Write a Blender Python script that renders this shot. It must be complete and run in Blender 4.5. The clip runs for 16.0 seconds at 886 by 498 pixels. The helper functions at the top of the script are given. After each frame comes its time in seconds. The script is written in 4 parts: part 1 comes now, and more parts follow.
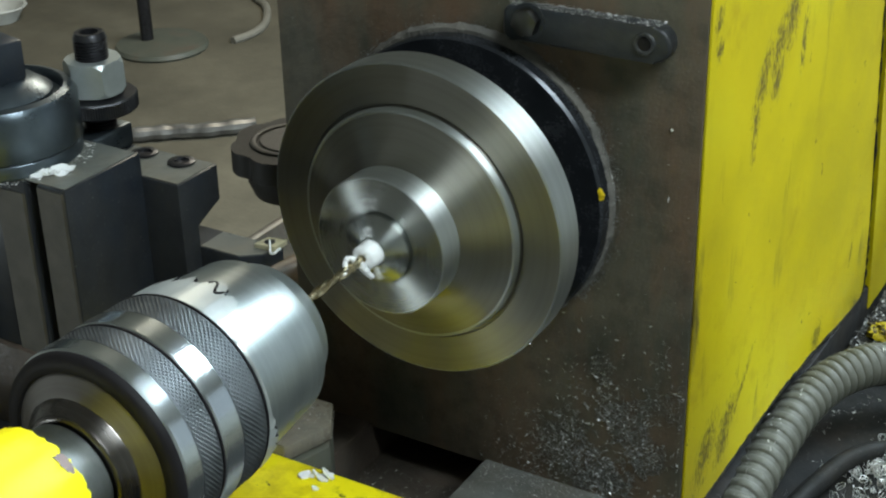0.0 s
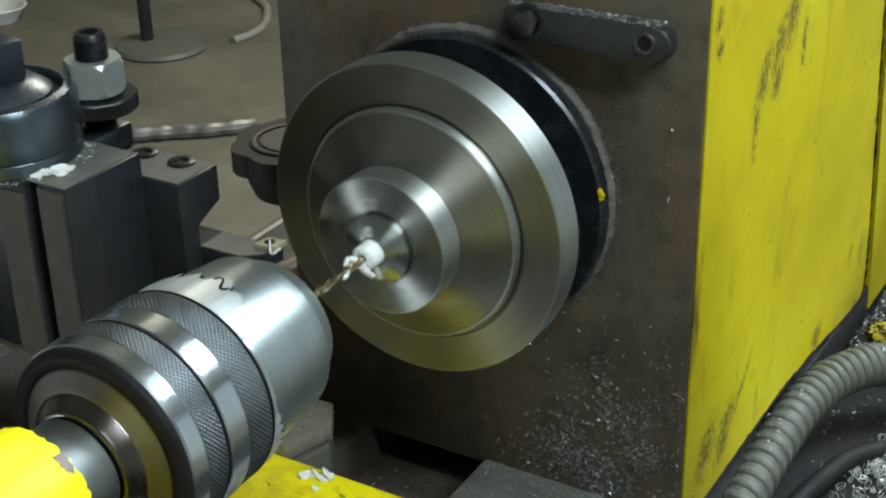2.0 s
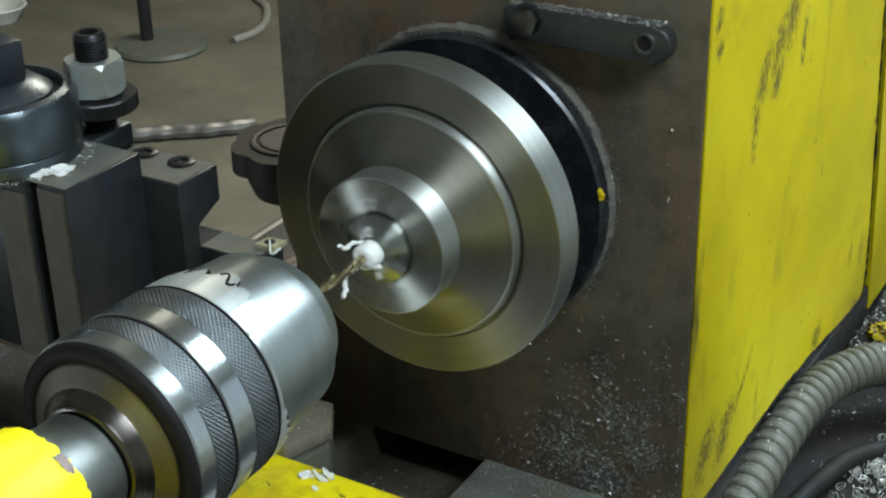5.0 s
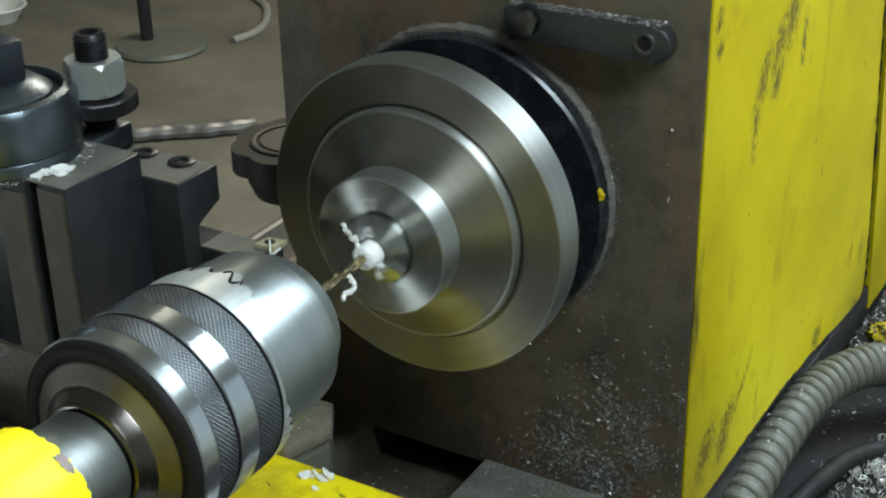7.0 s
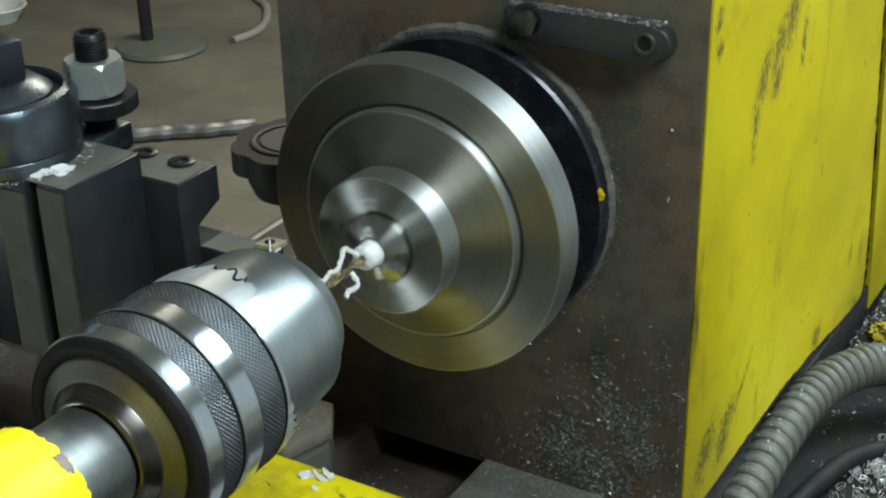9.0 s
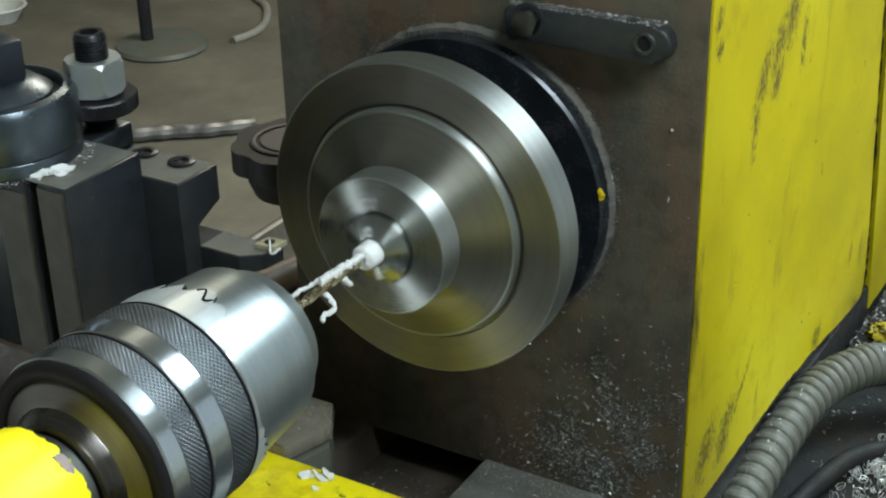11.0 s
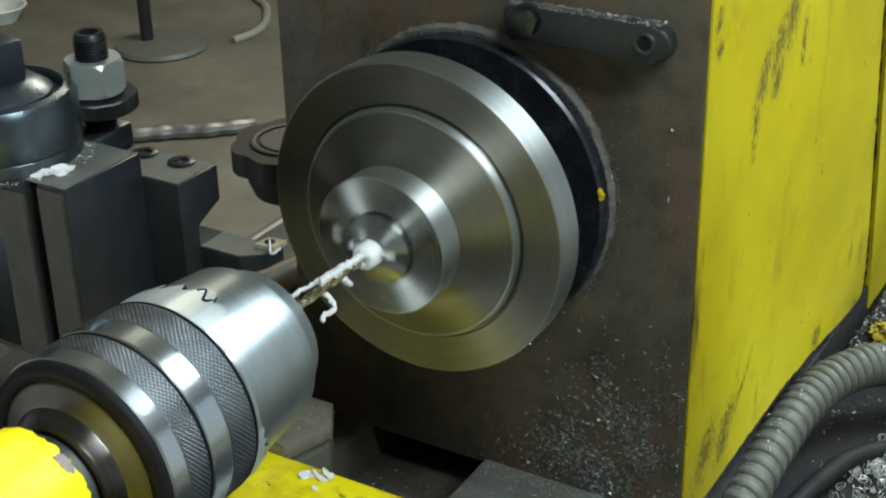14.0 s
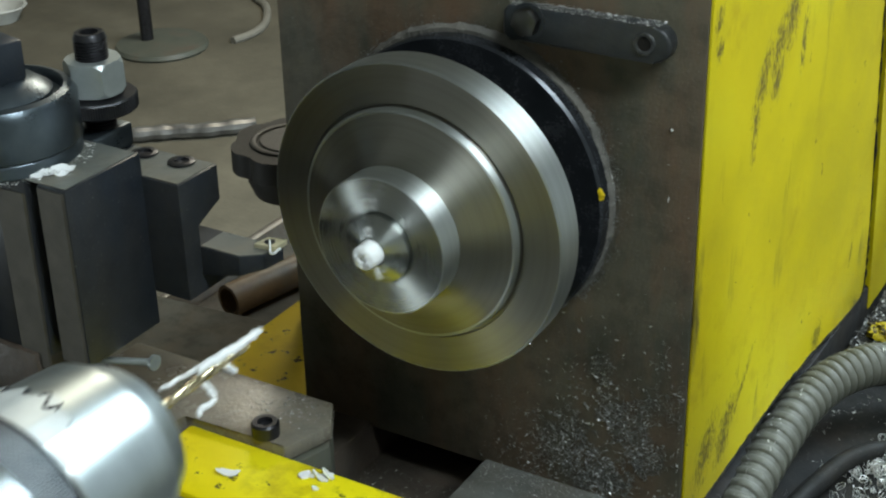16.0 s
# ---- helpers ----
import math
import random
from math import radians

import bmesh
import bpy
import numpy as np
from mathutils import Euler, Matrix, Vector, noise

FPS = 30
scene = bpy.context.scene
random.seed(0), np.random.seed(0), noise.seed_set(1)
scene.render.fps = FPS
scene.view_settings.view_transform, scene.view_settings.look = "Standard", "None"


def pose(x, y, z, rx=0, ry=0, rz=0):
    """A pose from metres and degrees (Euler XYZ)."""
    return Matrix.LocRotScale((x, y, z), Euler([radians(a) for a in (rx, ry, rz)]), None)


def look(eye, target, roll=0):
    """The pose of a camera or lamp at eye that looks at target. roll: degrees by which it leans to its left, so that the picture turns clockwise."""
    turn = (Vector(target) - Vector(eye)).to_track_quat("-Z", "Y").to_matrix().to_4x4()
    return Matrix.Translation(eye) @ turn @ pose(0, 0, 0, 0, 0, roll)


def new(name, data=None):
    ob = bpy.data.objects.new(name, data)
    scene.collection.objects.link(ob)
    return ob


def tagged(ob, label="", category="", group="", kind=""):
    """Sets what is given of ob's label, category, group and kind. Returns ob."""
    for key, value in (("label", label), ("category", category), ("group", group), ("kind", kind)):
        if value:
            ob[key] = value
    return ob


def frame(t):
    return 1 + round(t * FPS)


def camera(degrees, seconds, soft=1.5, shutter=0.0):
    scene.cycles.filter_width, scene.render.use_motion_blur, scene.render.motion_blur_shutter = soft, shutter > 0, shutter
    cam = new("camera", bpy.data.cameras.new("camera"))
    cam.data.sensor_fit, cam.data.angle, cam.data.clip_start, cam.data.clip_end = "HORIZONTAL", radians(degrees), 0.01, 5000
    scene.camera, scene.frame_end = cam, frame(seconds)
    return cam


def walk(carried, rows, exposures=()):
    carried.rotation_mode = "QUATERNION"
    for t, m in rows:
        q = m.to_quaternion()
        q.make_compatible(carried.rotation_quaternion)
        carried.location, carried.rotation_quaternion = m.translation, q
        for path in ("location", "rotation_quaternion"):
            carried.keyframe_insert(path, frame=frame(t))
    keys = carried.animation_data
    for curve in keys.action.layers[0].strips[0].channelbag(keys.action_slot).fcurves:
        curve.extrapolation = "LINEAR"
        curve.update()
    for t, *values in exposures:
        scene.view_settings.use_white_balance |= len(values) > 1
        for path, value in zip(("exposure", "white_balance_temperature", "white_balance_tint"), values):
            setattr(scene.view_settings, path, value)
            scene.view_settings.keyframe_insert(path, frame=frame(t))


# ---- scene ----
# Lathe coordinates are millimetres: x across the bed, y along the spindle
# towards the headstock, z up, zero on the spindle axis. The axis is 1.10 m above the floor.
AXIS_H = 1.10
MM = 0.001


def at(x, y, z):
    return Vector((x * MM, y * MM, z * MM + AXIS_H))


cam = camera(33.0, 16.0, soft=2.2, shutter=0.3)
EYE = at(229.34, -358.86, 206.88)
AIM = EYE + Vector((-0.46296, 0.76185, -0.45306))
CAM_POSE = look(EYE, AIM, -1.39)
walk(cam, [(0.0, CAM_POSE), (16.0, CAM_POSE)], exposures=[(0.0, 0.0), (16.0, 0.0)])

# ---- world and lights ----
world = bpy.data.worlds.new("world")
scene.world = world
world.use_nodes = True
wbg = world.node_tree.nodes["Background"]
wbg.inputs[0].default_value = (0.75, 0.8, 0.85, 1)
wbg.inputs[1].default_value = 0.05


def area_lamp(name, x, y, z, sx, sy, power, colour, target):
    data = bpy.data.lights.new(name, "AREA")
    data.shape, data.size, data.size_y = "RECTANGLE", sx, sy
    data.energy, data.color = power, colour
    ob = new(name, data)
    ob.matrix_world = look(at(x, y, z), at(*target))
    return ob


LAMP_Z = 1480
LAMPS = [
    # x, y, size across, size along, watts, colour
    (840, 1960, 0.90, 1.40, 136, (0.80, 0.98, 1.08)),
    (-1100, 2300, 0.70, 0.90, 44, (1.0, 0.94, 0.76)),
    (1300, -500, 1.20, 0.30, 46, (0.86, 1.0, 1.04)),
]
for lx, ly, ln, lw, watts, col in LAMPS:
    area_lamp("ceiling_tube_light", lx, ly, LAMP_Z, ln, lw, watts, col, (lx, ly, 0))
# made-up low light in the south wall's gap, for highlights on the boss
area_lamp("low_added_light", -2600, -2560, -880, 1.2, 0.42, 20, (0.84, 0.97, 1.0), (-2600, 0, -880))
# made-up soft fill light in the east wall's opening, for the yellow cover
area_lamp("east_added_light", 2985, 2700, 500, 3.0, 1.5, 7, (0.78, 0.95, 1.08), (0, 2700, 500))

# ---- materials ----


class Nodes:
    """A small builder for node materials."""

    def __init__(self, name):
        self.mat = bpy.data.materials.new(name)
        self.mat.use_nodes = True
        self.tree = self.mat.node_tree
        self.bsdf = self.tree.nodes["Principled BSDF"]
        self.coord = self.tree.nodes.new("ShaderNodeTexCoord").outputs["Object"]

    def add(self, kind, **values):
        node = self.tree.nodes.new(kind)
        if "noise_dimensions" in values:
            node.noise_dimensions = values["noise_dimensions"]
        if "data_type" in values:
            node.data_type = values["data_type"]
        if "operation" in values:
            node.operation = values["operation"]
        if "axis" in values:
            node.direction_type, node.axis = values["direction_type"], values["axis"]
        return node

    def link(self, a, b):
        self.tree.links.new(a, b)

    def put(self, key, value):
        self.bsdf.inputs[key].default_value = value

    def noise(self, scale, detail=4, rough=0.55, vec=None, dims="3D"):
        node = self.add("ShaderNodeTexNoise", noise_dimensions=dims)
        node.inputs["Scale"].default_value = scale
        node.inputs["Detail"].default_value = detail
        node.inputs["Roughness"].default_value = rough
        if dims == "1D":
            self.link(vec, node.inputs["W"])
        else:
            self.link(vec or self.coord, node.inputs["Vector"])
        return node.outputs["Fac"]

    def stretch(self, scale):
        node = self.add("ShaderNodeMapping")
        node.inputs["Scale"].default_value = scale
        self.link(self.coord, node.inputs["Vector"])
        return node.outputs["Vector"]

    def ramp(self, fac, stops):
        node = self.add("ShaderNodeValToRGB")
        els = node.color_ramp.elements
        while len(els) < len(stops):
            els.new(0.5)
        for el, (pos, col) in zip(els, stops):
            el.position = pos
            el.color = (*col, 1) if len(col) == 3 else col
        self.link(fac, node.inputs["Fac"])
        return node.outputs["Color"]

    def grey(self, fac, lo, hi, a=0.0, b=1.0):
        node = self.add("ShaderNodeMapRange")
        for key, value in (("From Min", lo), ("From Max", hi), ("To Min", a), ("To Max", b)):
            node.inputs[key].default_value = value
        self.link(fac, node.inputs["Value"])
        return node.outputs["Result"]

    def mix(self, fac, a, b):
        node = self.add("ShaderNodeMix", data_type="RGBA")
        self.link(fac, node.inputs["Factor"])
        for value, key in ((a, 6), (b, 7)):
            if isinstance(value, tuple):
                node.inputs[key].default_value = (*value, 1)
            else:
                self.link(value, node.inputs[key])
        return node.outputs[2]

    def math(self, op, a, b=None):
        node = self.add("ShaderNodeMath", operation=op)
        for i, value in enumerate((a, b)):
            if value is None:
                continue
            if isinstance(value, (int, float)):
                node.inputs[i].default_value = value
            else:
                self.link(value, node.inputs[i])
        return node.outputs[0]

    def bump(self, height, strength, distance):
        node = self.add("ShaderNodeBump")
        node.inputs["Strength"].default_value = strength
        node.inputs["Distance"].default_value = distance
        self.link(height, node.inputs["Height"])
        self.link(node.outputs["Normal"], self.bsdf.inputs["Normal"])

    def colour(self, out):
        self.link(out, self.bsdf.inputs["Base Color"])

    def rough(self, out):
        self.link(out, self.bsdf.inputs["Roughness"])


def turned_steel(name, lo, hi, rough_lo, rough_hi, aniso, groove=0.25, rings=0.5):
    """Steel with fine circular tool marks round the y axis of its object."""
    n = Nodes(name)
    n.put("Metallic", 1.0)
    sep = n.add("ShaderNodeSeparateXYZ")
    n.link(n.coord, sep.inputs[0])
    rad = n.math("SQRT", n.math("ADD", n.math("MULTIPLY", sep.outputs[0], sep.outputs[0]),
                                n.math("MULTIPLY", sep.outputs[2], sep.outputs[2])))
    along = n.math("ADD", rad, n.math("MULTIPLY", sep.outputs[1], 1.7))
    fine = n.noise(2600, 3, 0.6, along, "1D")
    broad = n.noise(260, 3, 0.6, along, "1D")
    stain = n.noise(55, 5, 0.6)
    tone = n.math("ADD", n.math("MULTIPLY", broad, rings), n.math("MULTIPLY", stain, 1 - rings))
    n.colour(n.ramp(tone, [(0.3, lo), (0.7, hi)]))
    mixed = n.math("ADD", n.math("MULTIPLY", fine, rings * 0.8), n.math("MULTIPLY", stain, 1 - rings * 0.8))
    n.rough(n.grey(mixed, 0.3, 0.7, rough_lo, rough_hi))
    if groove:
        n.bump(fine, groove, 0.00003)
    n.put("Anisotropic", aniso)
    n.put("Anisotropic Rotation", 0.25)
    tan = n.add("ShaderNodeTangent", direction_type="RADIAL", axis="Y")
    n.link(tan.outputs[0], n.bsdf.inputs["Tangent"])
    return n.mat


def plain_metal(name, lo, hi, rough_lo, rough_hi, metallic=1.0, scale=90, bump=0.15):
    n = Nodes(name)
    n.put("Metallic", metallic)
    big, small = n.noise(scale, 5), n.noise(scale * 14, 3)
    n.colour(n.ramp(big, [(0.3, lo), (0.7, hi)]))
    n.rough(n.grey(n.math("ADD", n.math("MULTIPLY", big, 0.6), n.math("MULTIPLY", small, 0.4)), 0.3, 0.7, rough_lo, rough_hi))
    n.bump(small, bump, 0.0002)
    return n.mat


def yellow_paint(name, tint=(0.56, 0.45, 0.002), streaks=1.0, chips=0.66, marks=(), smudge=0.25):
    """Brushed-on machine enamel, thumbed and chipped to the dark iron."""
    n = Nodes(name)
    big, small = n.noise(16, 5), n.noise(700, 3)
    base = n.ramp(big, [(0.25, tuple(c * 0.74 for c in tint)), (0.48, (tint[0] * 0.95, tint[1] * 0.94, tint[2])), (0.75, (tint[0] * 1.04, tint[1] * 1.12, tint[2] + 0.010))])
    dirt = n.math("MULTIPLY", n.grey(n.noise(48, 7, 0.68), 0.50, 0.70), n.grey(n.noise(13, 3), 0.40, 0.62))
    base = n.mix(n.math("MULTIPLY", dirt, smudge), base, (tint[0] * 0.36, tint[1] * 0.24, 0.004))
    grime_v = n.stretch((60, 60, 14))
    grime = n.noise(1.0, 7, 0.65, grime_v)
    patch = n.noise(9, 3, 0.5)
    worn = n.math("MULTIPLY", n.grey(grime, 0.57, 0.68), n.grey(patch, 0.50, 0.62))
    for (my, mz), (ly, lz), lean in marks:
        # a rubbed patch of scratches with its own place, size and slant on the cover
        m = n.add("ShaderNodeMapping")
        m.vector_type = "TEXTURE"
        m.inputs["Location"].default_value = (0.083, (my - 150) * MM, (mz + 112) * MM)
        m.inputs["Rotation"].default_value = (radians(lean), 0, 0)
        m.inputs["Scale"].default_value = (1, ly * MM, lz * MM)
        n.link(n.coord, m.inputs["Vector"])
        ln = n.add("ShaderNodeVectorMath")
        ln.operation = "LENGTH"
        n.link(m.outputs["Vector"], ln.inputs[0])
        scr = n.noise(1.0, 6, 0.7, n.stretch((100, 900, 300)))
        near = n.grey(ln.outputs["Value"], 1.5, 0.2)
        grain = n.math("ADD", n.math("MULTIPLY", near, 0.6), n.math("MULTIPLY", n.math("SUBTRACT", scr, 0.5), 3.0))
        worn = n.math("MAXIMUM", worn, n.math("MULTIPLY", n.grey(grain, 0.24, 0.62), n.grey(near, 0.0, 0.25)))
    n_chip = n.noise(130, 6, 0.7)
    chip = n.math("MAXIMUM", n.math("MULTIPLY", worn, 0.85 * streaks), n.grey(n_chip, chips, chips + 0.03))
    n.colour(n.mix(chip, base, (0.05, 0.035, 0.02)))
    n.rough(n.grey(n.math("ADD", n.math("MULTIPLY", small, 0.3), n.math("MULTIPLY", big, 0.7)), 0.3, 0.7, 0.30, 0.5))
    n.put("Specular IOR Level", 0.28)
    n.bump(n.math("ADD", n.math("MULTIPLY", n.noise(240, 3), 0.4), n.math("MULTIPLY", chip, -0.6)), 0.25, 0.0005)
    return n.mat


def oily_iron(name, dark, light, rust, rough=(0.38, 0.62), relief=0.35, spec=0.35, patchy=0.0):
    """Machine grey under oil, dust and rusty smears."""
    n = Nodes(name)
    big, mid, small = n.noise(22, 6, 0.6), n.noise(120, 5, 0.6), n.noise(900, 4, 0.6)
    base = n.ramp(big, [(0.32, dark), (0.7, light)])
    n.put("Specular IOR Level", spec)
    smear = n.noise(1.0, 5, 0.6, n.stretch((38, 38, 11)))
    rusty = n.grey(smear, 0.43, 0.68, 0, 0.85)
    if patchy:
        rusty = n.math("MULTIPLY", rusty, n.grey(n.noise(11, 3, 0.55), 0.44, 0.60, 1 - patchy, 1.0))
    base = n.mix(rusty, base, rust)
    base = n.mix(n.grey(small, 0.62, 0.76, 0, 0.45), base, (0.16, 0.15, 0.13))
    base = n.mix(n.grey(mid, 0.47, 0.68, 0, 0.38), base, tuple(c * 0.45 for c in dark))
    n.colour(base)
    n.rough(n.grey(n.math("ADD", n.math("MULTIPLY", big, 0.5), n.math("MULTIPLY", mid, 0.5)), 0.3, 0.7, *rough))
    n.bump(n.math("ADD", n.math("MULTIPLY", mid, 0.6), n.math("MULTIPLY", small, 0.4)), relief, 0.0006)
    return n.mat


def matt(name, stops, scale, rough=0.7, relief=0.2, dist=0.001, fine=20):
    n = Nodes(name)
    big, small = n.noise(scale, 6, 0.6), n.noise(scale * fine, 4)
    n.colour(n.ramp(n.math("ADD", n.math("MULTIPLY", big, 0.7), n.math("MULTIPLY", small, 0.3)), stops))
    n.rough(n.grey(small, 0.3, 0.7, rough - 0.1, rough + 0.1))
    n.bump(n.math("ADD", big, small), relief, dist)
    return n.mat


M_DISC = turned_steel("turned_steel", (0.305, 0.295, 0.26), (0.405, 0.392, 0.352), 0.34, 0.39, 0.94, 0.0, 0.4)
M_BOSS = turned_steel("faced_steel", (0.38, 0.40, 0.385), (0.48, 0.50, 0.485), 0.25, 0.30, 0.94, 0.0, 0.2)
# paler copy of the disc steel: lamp highlight on the edges put into colour
M_RIM = turned_steel("highlit_rim_steel", (0.56, 0.59, 0.585), (0.70, 0.73, 0.725), 0.50, 0.56, 0.92, 0.0, 0.4)
M_CHUCK = turned_steel("ground_steel", (0.54, 0.585, 0.60), (0.69, 0.735, 0.75), 0.17, 0.27, 0.5, 0.1)
M_SLEEVE = turned_steel("frosted_steel_sleeve", (0.45, 0.50, 0.50), (0.60, 0.655, 0.655), 0.34, 0.45, 0.4, 0.1, 0.3)
M_WRAP = plain_metal("torn_foil_wrap", (0.52, 0.55, 0.54), (0.72, 0.75, 0.74), 0.30, 0.45, 0.65, 60)
M_KNURL = plain_metal("knurled_steel", (0.10, 0.11, 0.115), (0.17, 0.18, 0.19), 0.4, 0.55)
M_BLACKRING = plain_metal("blackened_ring", (0.009, 0.008, 0.009), (0.016, 0.0145, 0.016), 0.45, 0.6, 0.0)
M_BLACKRING.node_tree.nodes["Principled BSDF"].inputs["Specular IOR Level"].default_value = 0.12
M_CHUCKDARK = turned_steel("dull_steel", (0.13, 0.118, 0.108), (0.22, 0.205, 0.19), 0.36, 0.5, 0.6)
M_BACK = turned_steel("dark_turned_steel", (0.10, 0.09, 0.085), (0.18, 0.165, 0.155), 0.22, 0.34, 0.6)
M_QUILL = turned_steel("quill_steel", (0.17, 0.18, 0.175), (0.38, 0.405, 0.40), 0.40, 0.58, 0.3, 0.0, 0.1)
M_ETCH = plain_metal("etched_steel", (0.07, 0.07, 0.065), (0.16, 0.16, 0.15), 0.3, 0.5)
M_BRASS = plain_metal("golden_drill_coating", (0.52, 0.43, 0.25), (0.72, 0.63, 0.42), 0.18, 0.32)
M_BLACK = oily_iron("blackened_tool_steel", (0.011, 0.014, 0.019), (0.021, 0.026, 0.034), (0.028, 0.027, 0.026), (0.26, 0.46), 0.15, 0.3)
M_TURRET = plain_metal("blued_steel", (0.075, 0.092, 0.107), (0.125, 0.15, 0.17), 0.24, 0.38, 0.9)
# dusty tops of the black steel, lightened in colour for the ceiling light
M_TOPSTEEL = oily_iron("dusty_lit_top_steel", (0.09, 0.098, 0.09), (0.17, 0.175, 0.16), (0.17, 0.15, 0.11), (0.24, 0.44), 0.2, 0.5)
M_FLANGE = plain_metal("oiled_black_flange", (0.018, 0.021, 0.025), (0.046, 0.05, 0.058), 0.16, 0.34, 0.5)
M_IRON = oily_iron("oily_brown_casting", (0.068, 0.068, 0.052), (0.138, 0.12, 0.086), (0.18, 0.10, 0.06), (0.36, 0.62), 0.7, 0.2, 0.25)
M_BED = oily_iron("oily_bed_iron", (0.095, 0.105, 0.098), (0.21, 0.22, 0.205), (0.10, 0.09, 0.07), (0.28, 0.5), 0.7, 0.5)
M_CRUST = oily_iron("dusty_grease", (0.085, 0.082, 0.074), (0.20, 0.192, 0.172), (0.11, 0.095, 0.075), (0.6, 0.85), 1.0)
M_SLIDE = oily_iron("brown_slide_iron", (0.11, 0.10, 0.08), (0.205, 0.185, 0.148), (0.18, 0.145, 0.10), (0.16, 0.36), 0.8, 0.5)
M_YELLOW = yellow_paint("yellow_enamel")
M_COVER = yellow_paint("scratched_yellow_enamel", (0.56, 0.45, 0.002), 1.0, 0.67,
                       [((114, 48), (7, 13), -14),
                        ((129, 34), (3, 11), -4),
                        ((102, 40), (6, 13), -32),
                        ((88, 32), (5, 15), -24),
                        ((103, 28), (5, 9), -20),
                        ((84, 18), (3, 13), -4),
                        ((44, 66), (3, 5), -40),
                        ((46, 56), (3, 4), 0),
                        ((224, -92), (2, 6), -10),
                        ((57, -95), (8, 14), -32),
                        ((76, -94), (6, 13), -38),
                        ((90, -87), (2, 16), -40),
                        ((74, -102), (6, 9), -40),
                        ((183, -113), (6, 7), -30),
                        ((244, -128), (12, 4), -40)], 0.4)
# brighter copy of the enamel, lamp light put into its tint
M_YELLOW_LIT = yellow_paint("yellow_enamel_lit", (0.95, 0.77, 0.004), 0.9, 0.65, (), 0.55)
M_YELLOW_OLD = yellow_paint("grimy_yellow_enamel", (0.80, 0.58, 0.015), 1.0, 0.60, (), 0.8)
M_YELLOW_CRUST = yellow_paint("crusted_yellow_enamel", (0.48, 0.38, 0.012), 1.0, 0.50, (), 1.0)
M_BAREPAINT = plain_metal("bare_worn_metal", (0.10, 0.07, 0.06), (0.20, 0.15, 0.13), 0.4, 0.6, 0.6)
M_ZINC = plain_metal("zinc_plated_nut", (0.36, 0.395, 0.39), (0.54, 0.58, 0.57), 0.36, 0.5, 0.7)
M_STRIP = plain_metal("ground_dovetail", (0.055, 0.05, 0.04), (0.11, 0.10, 0.085), 0.42, 0.6, 0.5)
# grey strip with random brighter blotches
M_STRIPBAR = plain_metal("spotted_grey_strip", (0.07, 0.066, 0.06), (0.26, 0.25, 0.235), 0.25, 0.5, 0.45, 22)
M_BOLT = plain_metal("black_oxide_bolt", (0.03, 0.03, 0.035), (0.06, 0.06, 0.065), 0.25, 0.4, 0.8)
M_BAR = oily_iron("oily_steel_bar", (0.017, 0.021, 0.025), (0.042, 0.048, 0.052), (0.04, 0.037, 0.033), (0.24, 0.42), 0.7, 0.45)
M_PLASTIC = matt("white_plastic", [(0.3, (0.90, 0.92, 0.92)), (0.7, (0.97, 0.97, 0.97))], 300, 0.45, 0.3, 0.0003)
M_PLASTIC.node_tree.nodes["Principled BSDF"].inputs["Subsurface Weight"].default_value = 0.35
M_PLASTIC.node_tree.nodes["Principled BSDF"].inputs["Subsurface Scale"].default_value = 0.003
M_PLASTIC.node_tree.nodes["Principled BSDF"].inputs["Subsurface Radius"].default_value = (1, 1, 1)
M_KNOB = matt("black_plastic_knob", [(0.3, (0.010, 0.010, 0.010)), (0.7, (0.024, 0.022, 0.02))], 80, 0.62, 0.15, 0.0004)
M_KNOBCAP = matt("grey_knob_cap", [(0.3, (0.05, 0.05, 0.045)), (0.7, (0.09, 0.085, 0.08))], 80, 0.5, 0.15, 0.0004)
M_CARBIDE = plain_metal("golden_carbide", (0.62, 0.55, 0.34), (0.80, 0.74, 0.52), 0.3, 0.45, 0.5)
M_HOSE = matt("grey_corrugated_hose", [(0.3, (0.035, 0.036, 0.027)), (0.5, (0.078, 0.078, 0.06)), (0.72, (0.125, 0.122, 0.097))], 110, 0.55, 0.35, 0.0008)
M_TRAY = oily_iron("oily_tray", (0.085, 0.073, 0.056), (0.165, 0.14, 0.108), (0.11, 0.075, 0.046), (0.25, 0.45), 0.4, 0.45)
M_PIT = oily_iron("near_black_iron", (0.010, 0.0105, 0.011), (0.022, 0.022, 0.021), (0.022, 0.018, 0.014), (0.45, 0.75), 0.5, 0.1)
M_TROUGH = oily_iron("oily_trough", (0.04, 0.034, 0.028), (0.09, 0.074, 0.06), (0.08, 0.053, 0.038), (0.25, 0.5), 0.9, 0.45)
M_FLOOR = matt("concrete_floor", [(0.25, (0.056, 0.050, 0.035)), (0.5, (0.105, 0.093, 0.066)), (0.75, (0.17, 0.152, 0.11))], 5, 0.75, 0.2, 0.004)
M_WALL = matt("painted_plaster", [(0.3, (0.40, 0.41, 0.38)), (0.7, (0.48, 0.48, 0.45))], 3, 0.8, 0.1, 0.004)
M_CEIL = matt("whitewashed_ceiling", [(0.3, (0.55, 0.55, 0.52)), (0.7, (0.62, 0.62, 0.6))], 3, 0.8, 0.1, 0.004)
M_SWARF = plain_metal("bright_swarf", (0.42, 0.42, 0.40), (0.75, 0.75, 0.73), 0.35, 0.55, 0.55)
